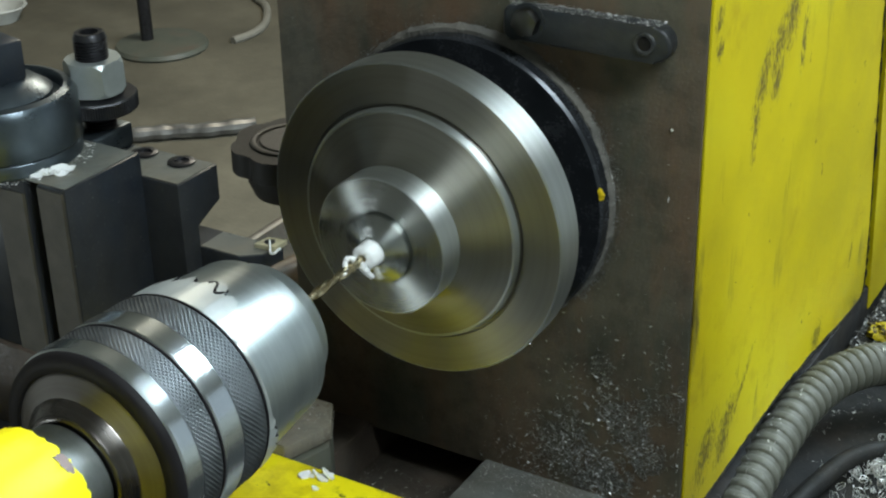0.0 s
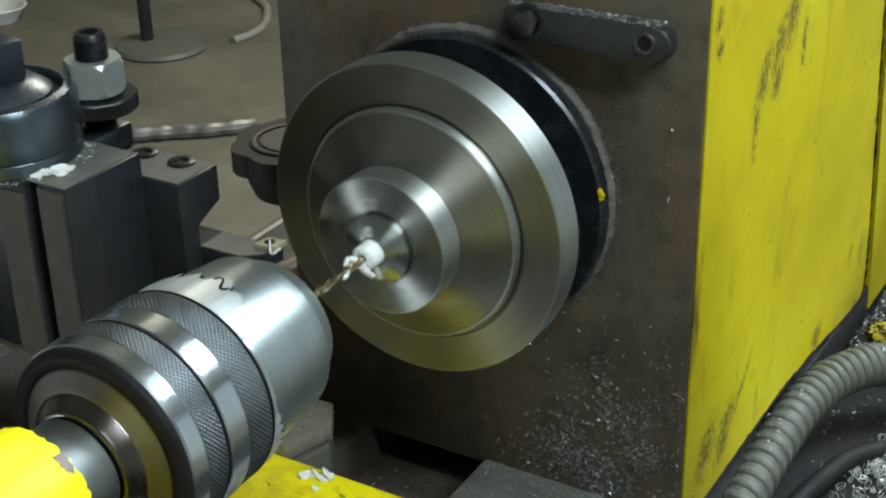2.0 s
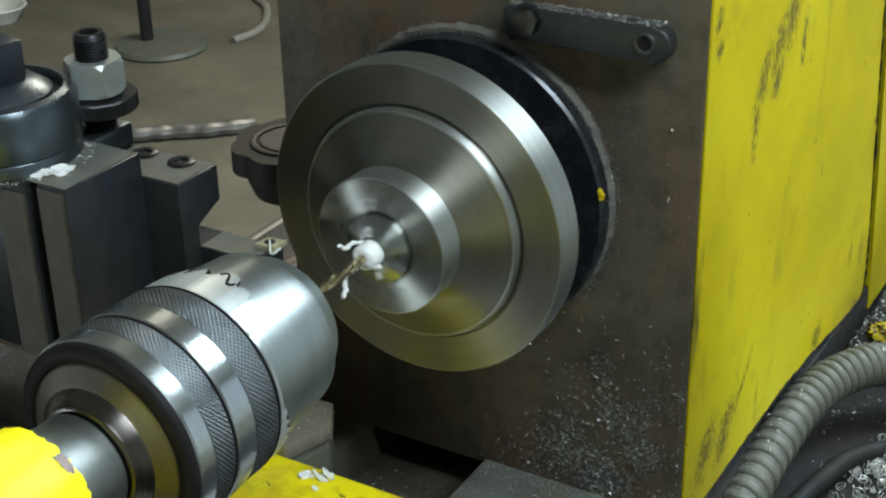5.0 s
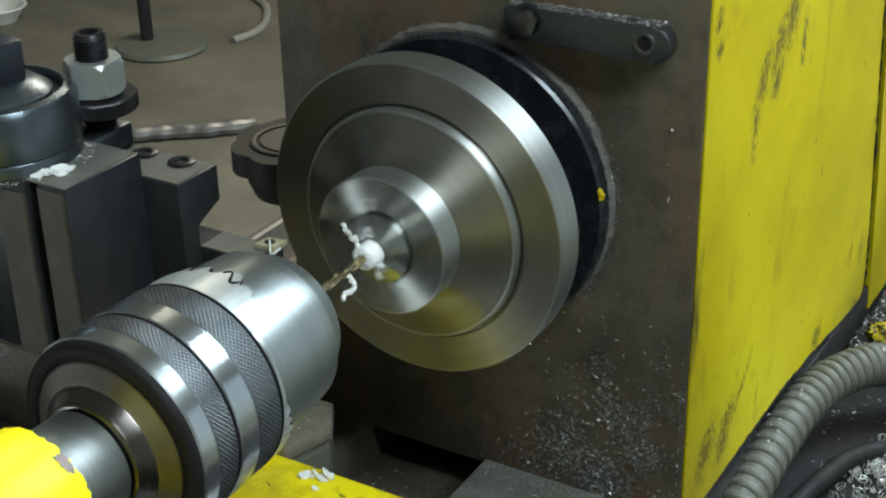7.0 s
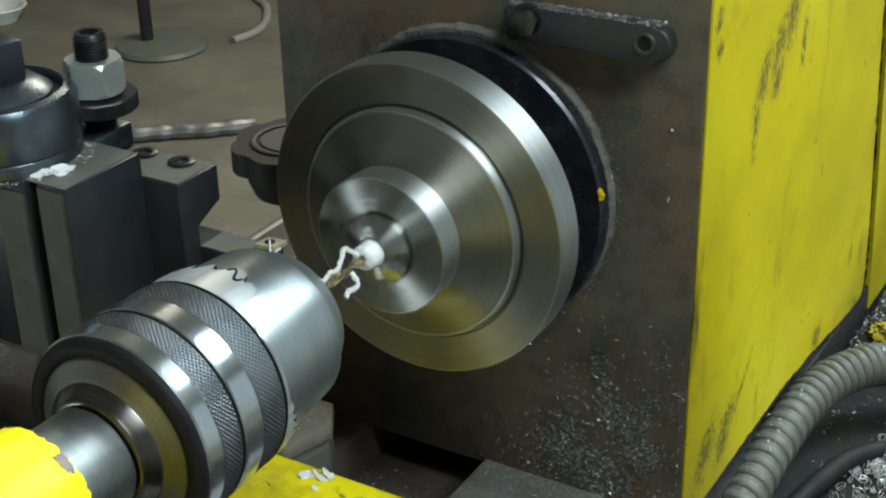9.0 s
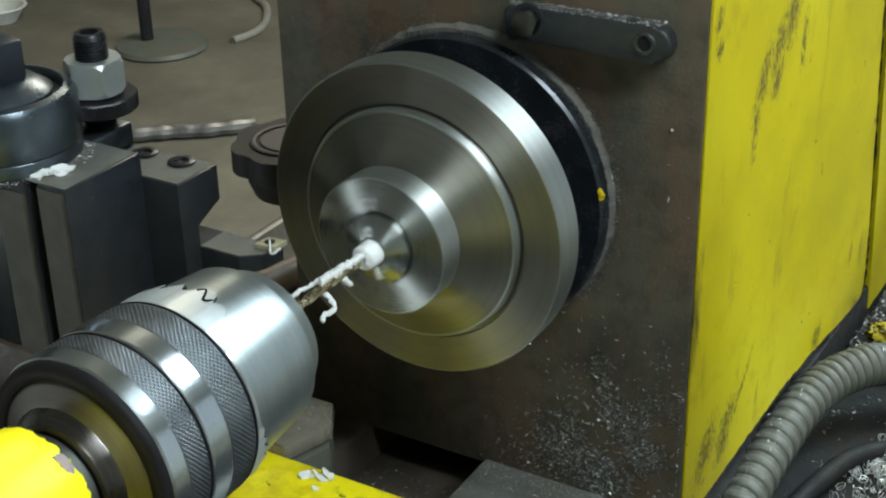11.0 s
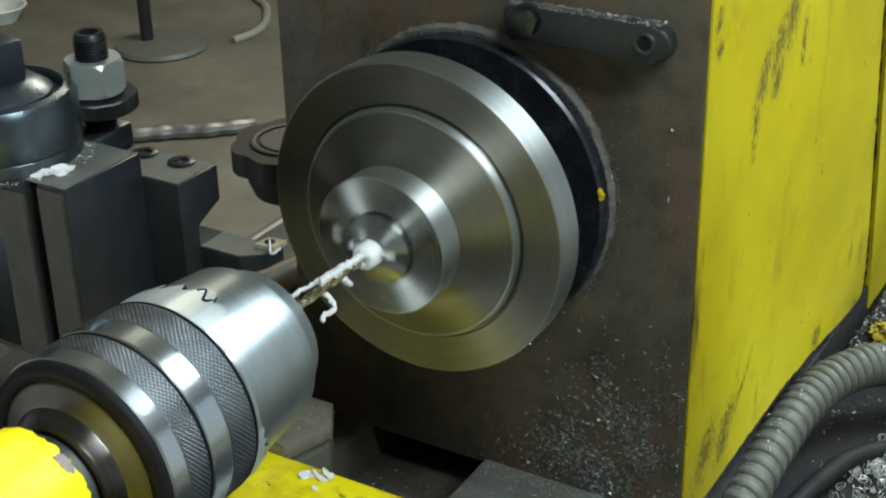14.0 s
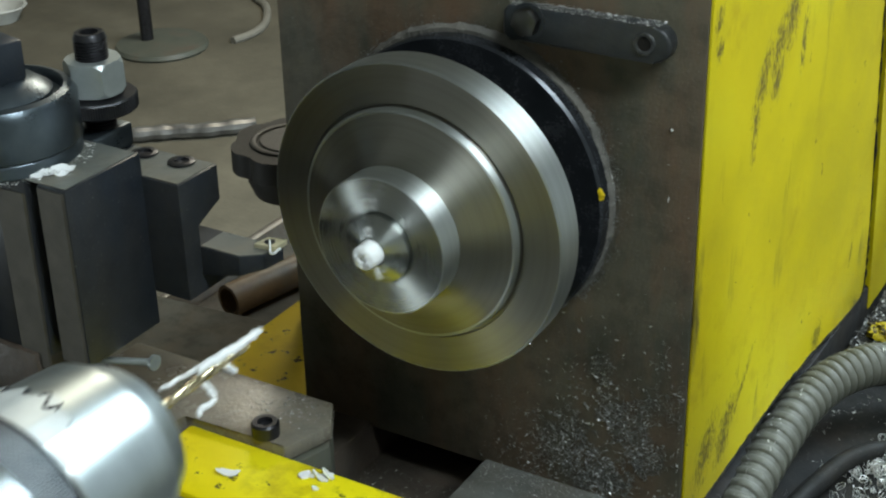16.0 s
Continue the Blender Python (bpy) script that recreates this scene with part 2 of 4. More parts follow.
M_DULLSWARF = plain_metal("oily_dull_swarf", (0.08, 0.08, 0.074), (0.26, 0.255, 0.24), 0.4, 0.65, 0.4)
M_APRON = oily_iron("oily_grey_apron", (0.055, 0.053, 0.042), (0.11, 0.103, 0.084), (0.10, 0.08, 0.055), (0.6, 0.85), 0.5, 0.08)
M_PIPE = oily_iron("rusty_pipe", (0.07, 0.05, 0.03), (0.14, 0.10, 0.06), (0.16, 0.09, 0.04), (0.35, 0.6), 0.3)
# pale colour of the blurred light arc on the floor
M_LIGHT_ARC = matt("pale_light_arc", [(0.3, (0.15, 0.14, 0.115)), (0.7, (0.24, 0.225, 0.19))], 20, 0.5, 0.1, 0.001)
M_STAND = matt("dull_green_cast_base", [(0.35, (0.06, 0.066, 0.052)), (0.55, (0.085, 0.088, 0.068)), (0.68, (0.11, 0.078, 0.058))], 16, 0.55, 0.1, 0.002)
M_WORN_WHITE = matt("dirty_white_enamel", [(0.3, (0.45, 0.45, 0.42)), (0.7, (0.6, 0.6, 0.57))], 8, 0.5, 0.1, 0.001)

# ---- building helpers ----
BASE = {}


def thing(name, base, label, category, group="", kind=""):
    """An Empty at its base, in lathe millimetres, that parents its parts."""
    ob = new(name)
    ob.empty_display_size = 0.01
    ob.location = at(*base)
    BASE[ob] = Vector(base)
    return tagged(ob, label, category, group, kind)


def part(name, bm, material, parent=None, label="", smooth=35, mats=()):
    """Links a bmesh in lathe millimetres as one mesh under its thing or part."""
    top = parent
    while top is not None and top not in BASE:
        top = top.parent
    base = BASE[top] if top else Vector((0, 0, 0))
    shift = Matrix.Scale(MM, 4) @ Matrix.Translation(-base)
    bmesh.ops.transform(bm, matrix=shift, verts=bm.verts)
    bmesh.ops.recalc_face_normals(bm, faces=bm.faces)
    mesh = bpy.data.meshes.new(name)
    bm.to_mesh(mesh)
    bm.free()
    mesh.materials.append(material)
    for m in mats:
        mesh.materials.append(m)
    if smooth:
        mesh.shade_smooth()
        mesh.set_sharp_from_angle(angle=radians(smooth))
    ob = new(name, mesh)
    if parent:
        ob.parent = parent
    else:
        ob.location = at(0, 0, 0)
    if label:
        ob["label"] = label
    return ob


def box(x0, x1, y0, y1, z0, z1, bevel=0.0, segs=2):
    bm = bmesh.new()
    m = Matrix.LocRotScale(((x0 + x1) / 2, (y0 + y1) / 2, (z0 + z1) / 2), None, (x1 - x0, y1 - y0, z1 - z0))
    bmesh.ops.create_cube(bm, size=1.0, matrix=m)
    if bevel:
        bmesh.ops.bevel(bm, geom=list(bm.edges), offset=bevel, segments=segs, affect="EDGES", profile=0.5)
    return bm


def join(*parts):
    """Joins bmeshes into the first one."""
    first = parts[0]
    for other in parts[1:]:
        mesh = bpy.data.meshes.new("join")
        other.to_mesh(mesh)
        other.free()
        first.from_mesh(mesh)
        bpy.data.meshes.remove(mesh)
    return first


def turn(profile, segs=96, axis="y", centre=(0, 0, 0)):
    """Revolves (radius, height) pairs round an axis; ends at radius 0 close it."""
    bm = bmesh.new()
    cx, cy, cz = centre
    rings = []
    for r, h in profile:
        ring = []
        for i in range(segs if r > 0 else 1):
            a = 2 * math.pi * i / segs
            u, w = r * math.cos(a), r * math.sin(a)
            co = {"y": (u, h, w), "z": (u, w, h), "x": (h, u, w)}[axis]
            ring.append(bm.verts.new((co[0] + cx, co[1] + cy, co[2] + cz)))
        rings.append(ring)
    for a, b in zip(rings, rings[1:]):
        for i in range(segs):
            j = (i + 1) % segs
            if len(a) == 1 and len(b) == 1:
                break
            if len(a) == 1:
                bm.faces.new((a[0], b[i], b[j]))
            elif len(b) == 1:
                bm.faces.new((a[i], a[j], b[0]))
            else:
                bm.faces.new((a[i], a[j], b[j], b[i]))
    return bm


def prism(points, lo, hi, axis="z", bevel=0.0, segs=2):
    """Extrudes a polygon along an axis from lo to hi."""
    bm = bmesh.new()

    def co(u, v, h):
        return {"z": (u, v, h), "y": (u, h, v), "x": (h, u, v)}[axis]
    a = [bm.verts.new(co(u, v, lo)) for u, v in points]
    b = [bm.verts.new(co(u, v, hi)) for u, v in points]
    n = len(points)
    for i in range(n):
        j = (i + 1) % n
        bm.faces.new((a[i], a[j], b[j], b[i]))
    bm.faces.new(a[::-1])
    bm.faces.new(b)
    if bevel:
        bmesh.ops.bevel(bm, geom=list(bm.edges), offset=bevel, segments=segs, affect="EDGES", profile=0.5)
    return bm


def tube(points, radius, segs=8, closed=False):
    """A round bar along points; radius is a number or one per point."""
    bm = bmesh.new()
    pts = [Vector(p) for p in points]
    n = len(pts)
    rings = []
    up = Vector((0.13, 0.2, 1)).normalized()
    for i, p in enumerate(pts):
        d = (pts[min(i + 1, n - 1)] - pts[max(i - 1, 0)]).normalized()
        side = d.cross(up)
        if side.length < 0.05:
            side = d.cross(Vector((1, 0.2, 0)))
        side.normalize()
        other = side.cross(d)
        r = radius[i] if isinstance(radius, (list, tuple)) else radius
        rings.append([bm.verts.new(p + (side * math.cos(2 * math.pi * k / segs) + other * math.sin(2 * math.pi * k / segs)) * r) for k in range(segs)])
    for a, b in zip(rings, rings[1:]):
        for k in range(segs):
            m = (k + 1) % segs
            bm.faces.new((a[k], a[m], b[m], b[k]))
    bm.faces.new(rings[0][::-1])
    bm.faces.new(rings[-1])
    return bm


def spline(points, count):
    """A smooth curve through points (Catmull-Rom)."""
    p = [Vector(q) for q in points]
    p = [2 * p[0] - p[1]] + p + [2 * p[-1] - p[-2]]
    out = []
    spans = len(p) - 3
    for i in range(count):
        u = i / (count - 1) * spans
        k = min(int(u), spans - 1)
        s = u - k
        a, b, c, d = p[k:k + 4]
        out.append(0.5 * ((2 * b) + (c - a) * s + (2 * a - 5 * b + 4 * c - d) * s * s + (3 * b - a - 3 * c + d) * s ** 3))
    return out


def ngon(cx, cy, r, n, turn_deg=0):
    return [(cx + r * math.cos(radians(turn_deg) + 2 * math.pi * i / n), cy + r * math.sin(radians(turn_deg) + 2 * math.pi * i / n)) for i in range(n)]


def hexnut(cx, cy, z0, z1, r, bore=0.0, turn_deg=0):
    """A hexagon with its corners chamfered by a cone, top and bottom."""
    bm = bmesh.new()
    segs = 48
    h = z1 - z0
    rows = []
    for f in (0.0, 0.12, 0.88, 1.0):
        row = []
        for i in range(segs):
            a = 2 * math.pi * i / segs
            rh = r * math.cos(math.pi / 6) / math.cos((a % (math.pi / 3)) - math.pi / 6)
            lim = r * 0.90 if f in (0.0, 1.0) else r
            z = f
            if f in (0.12, 0.88):
                drop = max(0.0, (rh / r - 0.90) / 0.10) * 0.13
                z = 0.02 + drop if f < 0.5 else 0.98 - drop
            q = min(rh, lim)
            a2 = a + radians(turn_deg)
            row.append(bm.verts.new((cx + q * math.cos(a2), cy + q * math.sin(a2), z0 + h * z)))
        rows.append(row)
    for lo, hi in zip(rows, rows[1:]):
        for i in range(segs):
            j = (i + 1) % segs
            bm.faces.new((lo[i], lo[j], hi[j], hi[i]))
    bm.faces.new(rows[0][::-1])
    bm.faces.new(rows[-1])
    return bm


def knurl(r, y0, y1, count, rows, height):
    """A band of raised diamonds round the y axis."""
    bm = bmesh.new()
    segs, steps = count * 4, rows * 4
    grid = []
    for k in range(steps + 1):
        y = y0 + (y1 - y0) * k / steps
        ring = []
        for i in range(segs):
            u, v = i / 4, k / 4
            a1, a2 = abs(((u + v) % 1) - 0.5) * 2, abs(((u - v) % 1) - 0.5) * 2
            lift = height * min(a1, a2) if 0 < k < steps else 0
            a = 2 * math.pi * i / segs
            ring.append(bm.verts.new(((r + lift) * math.cos(a), y, (r + lift) * math.sin(a))))
        grid.append(ring)
    for a, b in zip(grid, grid[1:]):
        for i in range(segs):
            j = (i + 1) % segs
            bm.faces.new((a[i], a[j], b[j], b[i]))
    return bm


def curl(centre, r, pitch, turns, thick, direction, rng, segs=5):
    """A curled chip."""
    d = Vector(direction).normalized()
    s = d.orthogonal().normalized()
    o = d.cross(s)
    pts = []
    count = max(6, int(turns * 9))
    for i in range(count):
        a = 2 * math.pi * turns * i / (count - 1)
        rr = r * (1 + 0.25 * math.sin(a * 0.37 + rng.random()))
        pts.append(Vector(centre) + (s * math.cos(a) + o * math.sin(a)) * rr + d * pitch * a / 6.283)
    return tube(pts, thick, segs)


# ---- setting: workshop room ----
def room():
    def slab(name, x0, x1, y0, y1, z0, z1, mat, label):
        ob = part(name, box(x0, x1, y0, y1, z0, z1), mat, None, smooth=0)
        return tagged(ob, label, name.split("_")[0], kind="structure")
    f = -AXIS_H / MM
    slab("floor", -4200, 3000, -2600, 4600, f - 100, f, M_FLOOR, "dusty grey-brown concrete workshop floor")
    # ceiling and walls are out of view, added to bound and bounce the light
    slab("ceiling", -4200, 3000, -2600, 4600, LAMP_Z + 60, LAMP_Z + 160, M_CEIL, "unseen made-up pale workshop ceiling")
    slab("wall_north", -4200, 3000, 4600, 4720, f, LAMP_Z + 60, M_WALL, "unseen made-up workshop wall of plain plaster")
    slab("wall_south", -1750, 3000, -2720, -2600, f, LAMP_Z + 60, M_WALL, "unseen made-up workshop wall of plain plaster")
    slab("wall_south_end", -4200, -3150, -2720, -2600, f, LAMP_Z + 60, M_WALL, "unseen made-up workshop wall of plain plaster")
    # unseen door, made up to leave a gap for the low added light
    slab("door_1", -3150, -1750, -2720, -2600, f + 540, LAMP_Z + 60, M_WALL, "unseen made-up pale door raised half a metre")
    slab("wall_west", -4320, -4200, -2600, 4600, f, LAMP_Z + 60, M_WALL, "unseen made-up workshop wall of plain plaster")
    slab("wall_east", 3000, 3120, -2600, 1180, f, LAMP_Z + 60, M_WALL, "unseen made-up workshop wall of plain plaster")
    slab("wall_east_end", 3000, 3120, 4220, 4600, f, LAMP_Z + 60, M_WALL, "unseen made-up workshop wall of plain plaster")
    slab("wall_east_sill", 3000, 3120, 1180, 4220, f, -260, M_WALL, "unseen made-up plaster wall under the east opening")
    slab("wall_east_head", 3000, 3120, 1180, 4220, 1260, LAMP_Z + 60, M_WALL, "unseen made-up plaster wall over the east opening")


room()
F = -AXIS_H / MM


def floor_stand():
    st = thing("pedestal_stand", (-2365, 2500, F), "dull green round pedestal base with a dark post", "stand")
    part("base", turn([(0, F), (120, F), (124, F + 6), (118, F + 16), (40, F + 26), (0, F + 28)], 48, "z", (-2365, 2500, 0)), M_STAND, st)
    part("post", turn([(0, F + 20), (17, F + 20), (17, F + 700), (0, F + 700)], 20, "z", (-2395, 2480, 0)), M_BOLT, st, "dark steel post")
    # blurry light reflection on the floor, modelled as a pale bent bar
    hoop = thing("floor_light_arc", (-2220, 2750, F), "pale bent bar standing in for blurred light on the floor", "hoop")
    arc = [(-2400, 2950, F + 8), (-2329, 2906, F + 8), (-2270, 2839, F + 8), (-2220, 2754, F + 8), (-2205, 2681, F + 8), (-2216, 2614, F + 8)]
    part("light_arc_bar", tube(spline(arc, 30), 11, 10), M_LIGHT_ARC, hoop)
    pan = thing("enamel_pan", (-2930, 2470, F), "dirty white enamel pan on the workshop floor", "pan")
    part("bowl", turn([(0, F), (50, F), (74, F + 40), (80, F + 42), (78, F + 46), (70, F + 44), (46, F + 8), (0, F + 8)], 40, "z", (-2930, 2470, 0)), M_WORN_WHITE, pan)
    rail = thing("grey_strip", (-1900, 2040, F), "wavy grey strip with brighter spots on the floor", "strip")
    wave = [(-1998, 1967, F + 17), (-1955, 2003, F + 18), (-1920, 2034, F + 17), (-1875, 2064, F + 17), (-1834, 2104, F + 17), (-1790, 2150, F + 17)]
    part("strip_bar", tube(spline(wave, 36), [17 + 1.2 * math.sin(i * 0.9) for i in range(36)], 10), M_STRIPBAR, rail)


floor_stand()


def bench():
    """The lathe's chip tray on its cabinet."""
    tr = thing("chip_tray", (0, 60, F), "oily brown steel chip tray on a dark machine cabinet", "tray", kind="structure")
    part("tray_floor", box(-212, 240, -420, 560, -156, -150, 1.5), M_TRAY, tr)
    part("tray_lip", box(-218, -212, -420, 560, -156, -136, 1.5), M_TRAY, tr)
    # near-black sheet over the tray floor from x 84 rightwards
    part("black_tray_sheet", box(84, 238, -418, 558, -150, -149.2), M_PIT, tr, "near-black sheet over the right of the tray floor")
    part("cabinet", box(-190, 220, -400, 540, F, -156, 3), M_PIT, tr)


bench()


def bed():
    """Bed casting with two ways and a dark trough between them."""
    b = thing("lathe_bed", (0, 60, -150), "oily cast iron lathe bed with two ways and a dark trough", "lathe bed", kind="structure")
    part("rear_way", box(4, 62, -420, 330, -150, -112, 1.2), M_BED, b)
    part("front_way", box(-77, -46, -420, 330, -150, -112, 1.2), M_TROUGH, b, "oil-blackened front way")
    part("trough", box(-46, 4, -420, 330, -150, -130), M_TROUGH, b)
    part("front_shelf", prism([(-128, 36), (-77, 36), (-77, 330), (-128, 330)], -150, -112, "z", 1.5), M_YELLOW_OLD, b, "grimy yellow painted shelf")
    part("bare_apron", prism([(-212, -4), (-128.4, -4), (-128.4, 84), (-205, 78)], -150, -113, "z", 1.2), M_APRON, b, "bare oily grey apron")
    part("rear_ledge", box(62, 82, 30, 330, -150, -126, 1.5), M_PIT, b)
    m = thing("motor_bracket", (140, 270, -150), "dark oily bracket behind the conduit with yellow paint flecks", "bracket")
    part("bracket_plate", prism([(84, 222), (118, 228), (200, 250), (200, 330), (84, 330)], -150, -140, "z", 2.0), M_PIT, m)
    lug = bmesh.new()
    bmesh.ops.create_icosphere(lug, subdivisions=4, radius=1.0)
    for v in lug.verts:
        k = 1 + 0.45 * noise.noise(v.co * 1.9) + 0.3 * noise.noise(v.co * 5.0)
        v.co = Vector((v.co.x * 7 * k + 96, v.co.y * 6 * k + 244, max(-140, v.co.z * 4.5 * k - 138)))
    part("bracket_lug", lug, M_YELLOW_CRUST, m, "crusted grimy yellow lug")


bed()


def headstock():
    h = thing("headstock", (0, 150, -112), "brown oily headstock casting with a yellow side cover", "headstock")
    part("casting", box(-76.5, 80.6, 38, 208, -114, 140, 0.8), M_IRON, h)
    side = [(38.5, -116), (110, -115.4), (140, -115.6), (168, -117.8), (194, -120.6), (226, -125), (246, -127.2), (252, -126), (255, -118), (252, -92), (247.5, -62), (242, -33), (233, 20), (214, 140), (38.5, 140)]
    part("side_cover", prism(side, 80.6, 81.6, "x", 0.3), M_COVER, h, "yellow enamelled side cover, scratched and chipped")
    part("gear_cover", prism([(260, -112), (264, -140), (340, -140), (340, 160), (217, 160), (237, 20), (246, -33), (251.5, -62), (256.5, -92)], -70, 82.6, "x", 1.0), M_YELLOW, h, "yellow enamelled end cover")
    # black block added behind the gap so that it looks shaded
    part("gap_filler", prism([(205, -116), (252, -126), (262, -124), (258, -92), (238, 20), (219, 140), (205, 140)], -60, 79.5, "x", 0.5), M_PIT, h, "black block standing in for the shaded gap between covers")
    line = spline([(81.4, y, z) for y, z in [(60, -116.4), (110, -115.8), (140, -116), (168, -118.2), (194, -121), (226, -125.4), (246, -127.6), (254, -122), (252, -92), (242, -33), (233, 20)]], 160)
    line = [p + Vector((0, 0.5 * noise.noise(p * 0.5), 0.9 * noise.noise(p * 0.31))) for p in line]
    part("edge_grime", tube(line, [max(0.25, 0.75 + 1.0 * noise.noise(p * 0.6)) for p in line], 6), M_PIT, h, "black grime along the cover's edge")
    fl = part("flange", turn([(0, 38), (52, 38), (52, 31), (51.2, 30), (30, 30), (30, 26), (0, 26)], 128), M_FLANGE, h, "black oiled spindle flange with a bright edge")
    crud = turn([(51.5, 38), (53.5, 38), (53.2, 37.3), (52.8, 36.2), (52.3, 35.2), (51.5, 35.2)], 720)
    for v in crud.verts:
        r = math.hypot(v.co.x, v.co.z)
        k = 1 + 0.014 * noise.noise(v.co * 0.07) + 0.012 * noise.noise(v.co * 0.31) + 0.005 * noise.noise(v.co * 1.3)
        if r > 52.2:
            k += 0.024 * max(-0.3, v.co.z / r - 0.25 * v.co.x / r - 0.3)
            v.co.x, v.co.z = v.co.x * k, v.co.z * k
            v.co.y += 0.7 * noise.noise(v.co * 1.5 + Vector((9, 0, 0)))
    part("grease_ring", crud, M_CRUST, fl, "dusty grey crust of grease round the flange")
    for a in (60, 180, 300):
        x, z = 41 * math.cos(radians(a + 53)), 41 * math.sin(radians(a + 53))
        part("flange_bolt", turn([(0, 24), (3.6, 24), (4.4, 25), (4.4, 30.5), (0, 30.5)], 24, "y", (x, 0, z)), M_BOLT, fl, "black flange bolt")
    spot = bmesh.new()
    bmesh.ops.create_icosphere(spot, subdivisions=2, radius=1.0)
    for v in spot.verts:
        v.co = Vector((v.co.x * 1.1, v.co.y * 0.8, v.co.z * 2.1)) * (1 + 0.75 * noise.noise(v.co * 2.6)) + Vector((51.2, 30.4, 8.6))
    speck = bmesh.new()
    bmesh.ops.create_icosphere(speck, subdivisions=2, radius=0.5, matrix=Matrix.Translation((70.8, 37.8, 31.4)))
    part("paint_speck", speck, M_WORN_WHITE, h, "white paint speck")
    part("paint_spot", spot, M_YELLOW_OLD, fl, "yellow paint spot")


headstock()


def guard_bar():
    g = thing("pivot_bar", (44, 36, 59.5), "dark oily steel bar bolted to the headstock face", "bar")
    pts = [(17.5, 53.8), (66, 53.8)] + [(66 + 5.6 * math.cos(radians(a)), 59.5 + 5.7 * math.sin(radians(a))) for a in range(-75, 76, 15)] + [(66, 65.2), (17.5, 65.2), (15.6, 63.2), (15.6, 55.8)]
    br = part("bar", prism(pts, 31.5, 37.9, "y", 1.2, 3), M_BAR, g)
    part("hole", turn([(0, 31.3), (2.3, 31.3)], 28, "y", (63.3, 0, 59.7)), M_PIT, br, "dark bored hole")
    part("hole_rim", turn([(2.2, 31.25), (2.5, 31.0), (3.3, 30.95), (3.7, 31.6)], 28, "y", (63.3, 0, 59.7)), M_BAR, br, "worn rim of the hole")
    part("bolt_head", prism(ngon(24.8, 61.2, 4.7, 6, 12), 27.6, 31.6, "y", 0.5), M_ETCH, g, "worn grey hexagon bolt head")
    part("washer", turn([(0, 31), (5.6, 31), (5.6, 31.6), (0, 31.6)], 28, "y", (24.8, 0, 61.2)), M_BAR, g)


guard_bar()


def workpiece():
    w = thing("turned_workpiece", (0, 0, 0), "stepped turned steel disc spinning on the spindle", "workpiece")
    prof = [(0, 26), (30, 26), (30, 12), (51.8, 12), (52, 11.6)]
    rim = [(51.9, 12), (52.4, 11.9), (53, 11.2), (53, 0.6), (52.5, 0.0), (52.2, 0.0)]
    face = [(52.3, 0.1), (52.3, 0), (40.3, 0), (40.0, 1.0), (39.3, 1.0), (39.0, 0), (38.95, -0.6)]
    step = [(39.0, -0.5), (38.9, -2.1), (38.4, -2.8), (37.8, -2.95), (37.6, -2.9)]
    cone = [(37.9, -2.85), (37.6, -2.9), (30, -5.7), (23.2, -8.6), (22.2, -8.8)]
    boss_wall = [(22.4, -8.4), (22.9, -9.2), (22.9, -18.6), (22.65, -18.88), (22.3, -18.9)]
    boss = [(22.4, -18.8), (22.4, -18.9), (12.1, -18.9), (11.9, -18.2), (11.5, -18.2), (11.4, -20.6), (10.8, -21.2), (4.7, -23.4), (4.7, -20), (0, -20)]
    dk = part("disc", join(turn(prof, 160), turn(face, 160), turn(cone, 160)), M_DISC, w)
    # rim and step take the paler steel that carries their highlight
    part("rim", turn(rim, 160), M_RIM, dk, "turned rim with its highlight put into the steel colour")
    part("step_edge", turn(step, 160), M_RIM, dk, "chamfered step with its highlight put into the steel colour")
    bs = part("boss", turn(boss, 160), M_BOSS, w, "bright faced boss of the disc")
    part("boss_wall", turn(boss_wall, 160), M_RIM, bs, "turned side of the boss with highlight in its colour")
    rng = random.Random(4)
    plug = turn([(4.4, -20), (4.3, -23.6), (4.1, -25.5), (4.05, -26.8), (3.95, -27.9), (3.5, -28.5), (2.8, -28.8), (2.0, -28.9), (1.5, -28.7), (1.4, -28.0), (0, -27.9)], 48)
    for v in plug.verts:
        if v.co.y < -25:
            k = 0.55 * noise.noise(v.co * 0.8) + 0.3 * noise.noise(v.co * 2.0)
            v.co += Vector((v.co.x * 0.16 * k + rng.uniform(-.12, .12), k + rng.uniform(-.2, .2), v.co.z * 0.16 * k + rng.uniform(-.12, .12)))
    part("bush", plug, M_PLASTIC, w, "white plastic bush being drilled", 60)
    part("chip", curl((-2.2, -20.0, 14.6), 1.2, 0.5, 0.6, 0.35, (1, 0, 0.2), rng), M_PLASTIC, w, "white plastic chip")
    part("chip", curl((-1.0, -23.2, 6.6), 1.1, 0.6, 0.7, 0.4, (1, 0, 0.2), rng), M_PLASTIC, w, "white plastic chip")
    part("chip", curl((2.4, -24.5, -6.2), 1.6, 0.8, 0.9, 0.45, (0.3, 0.4, 0.2), rng), M_PLASTIC, w, "white plastic chip")
    return w


WORK = workpiece()


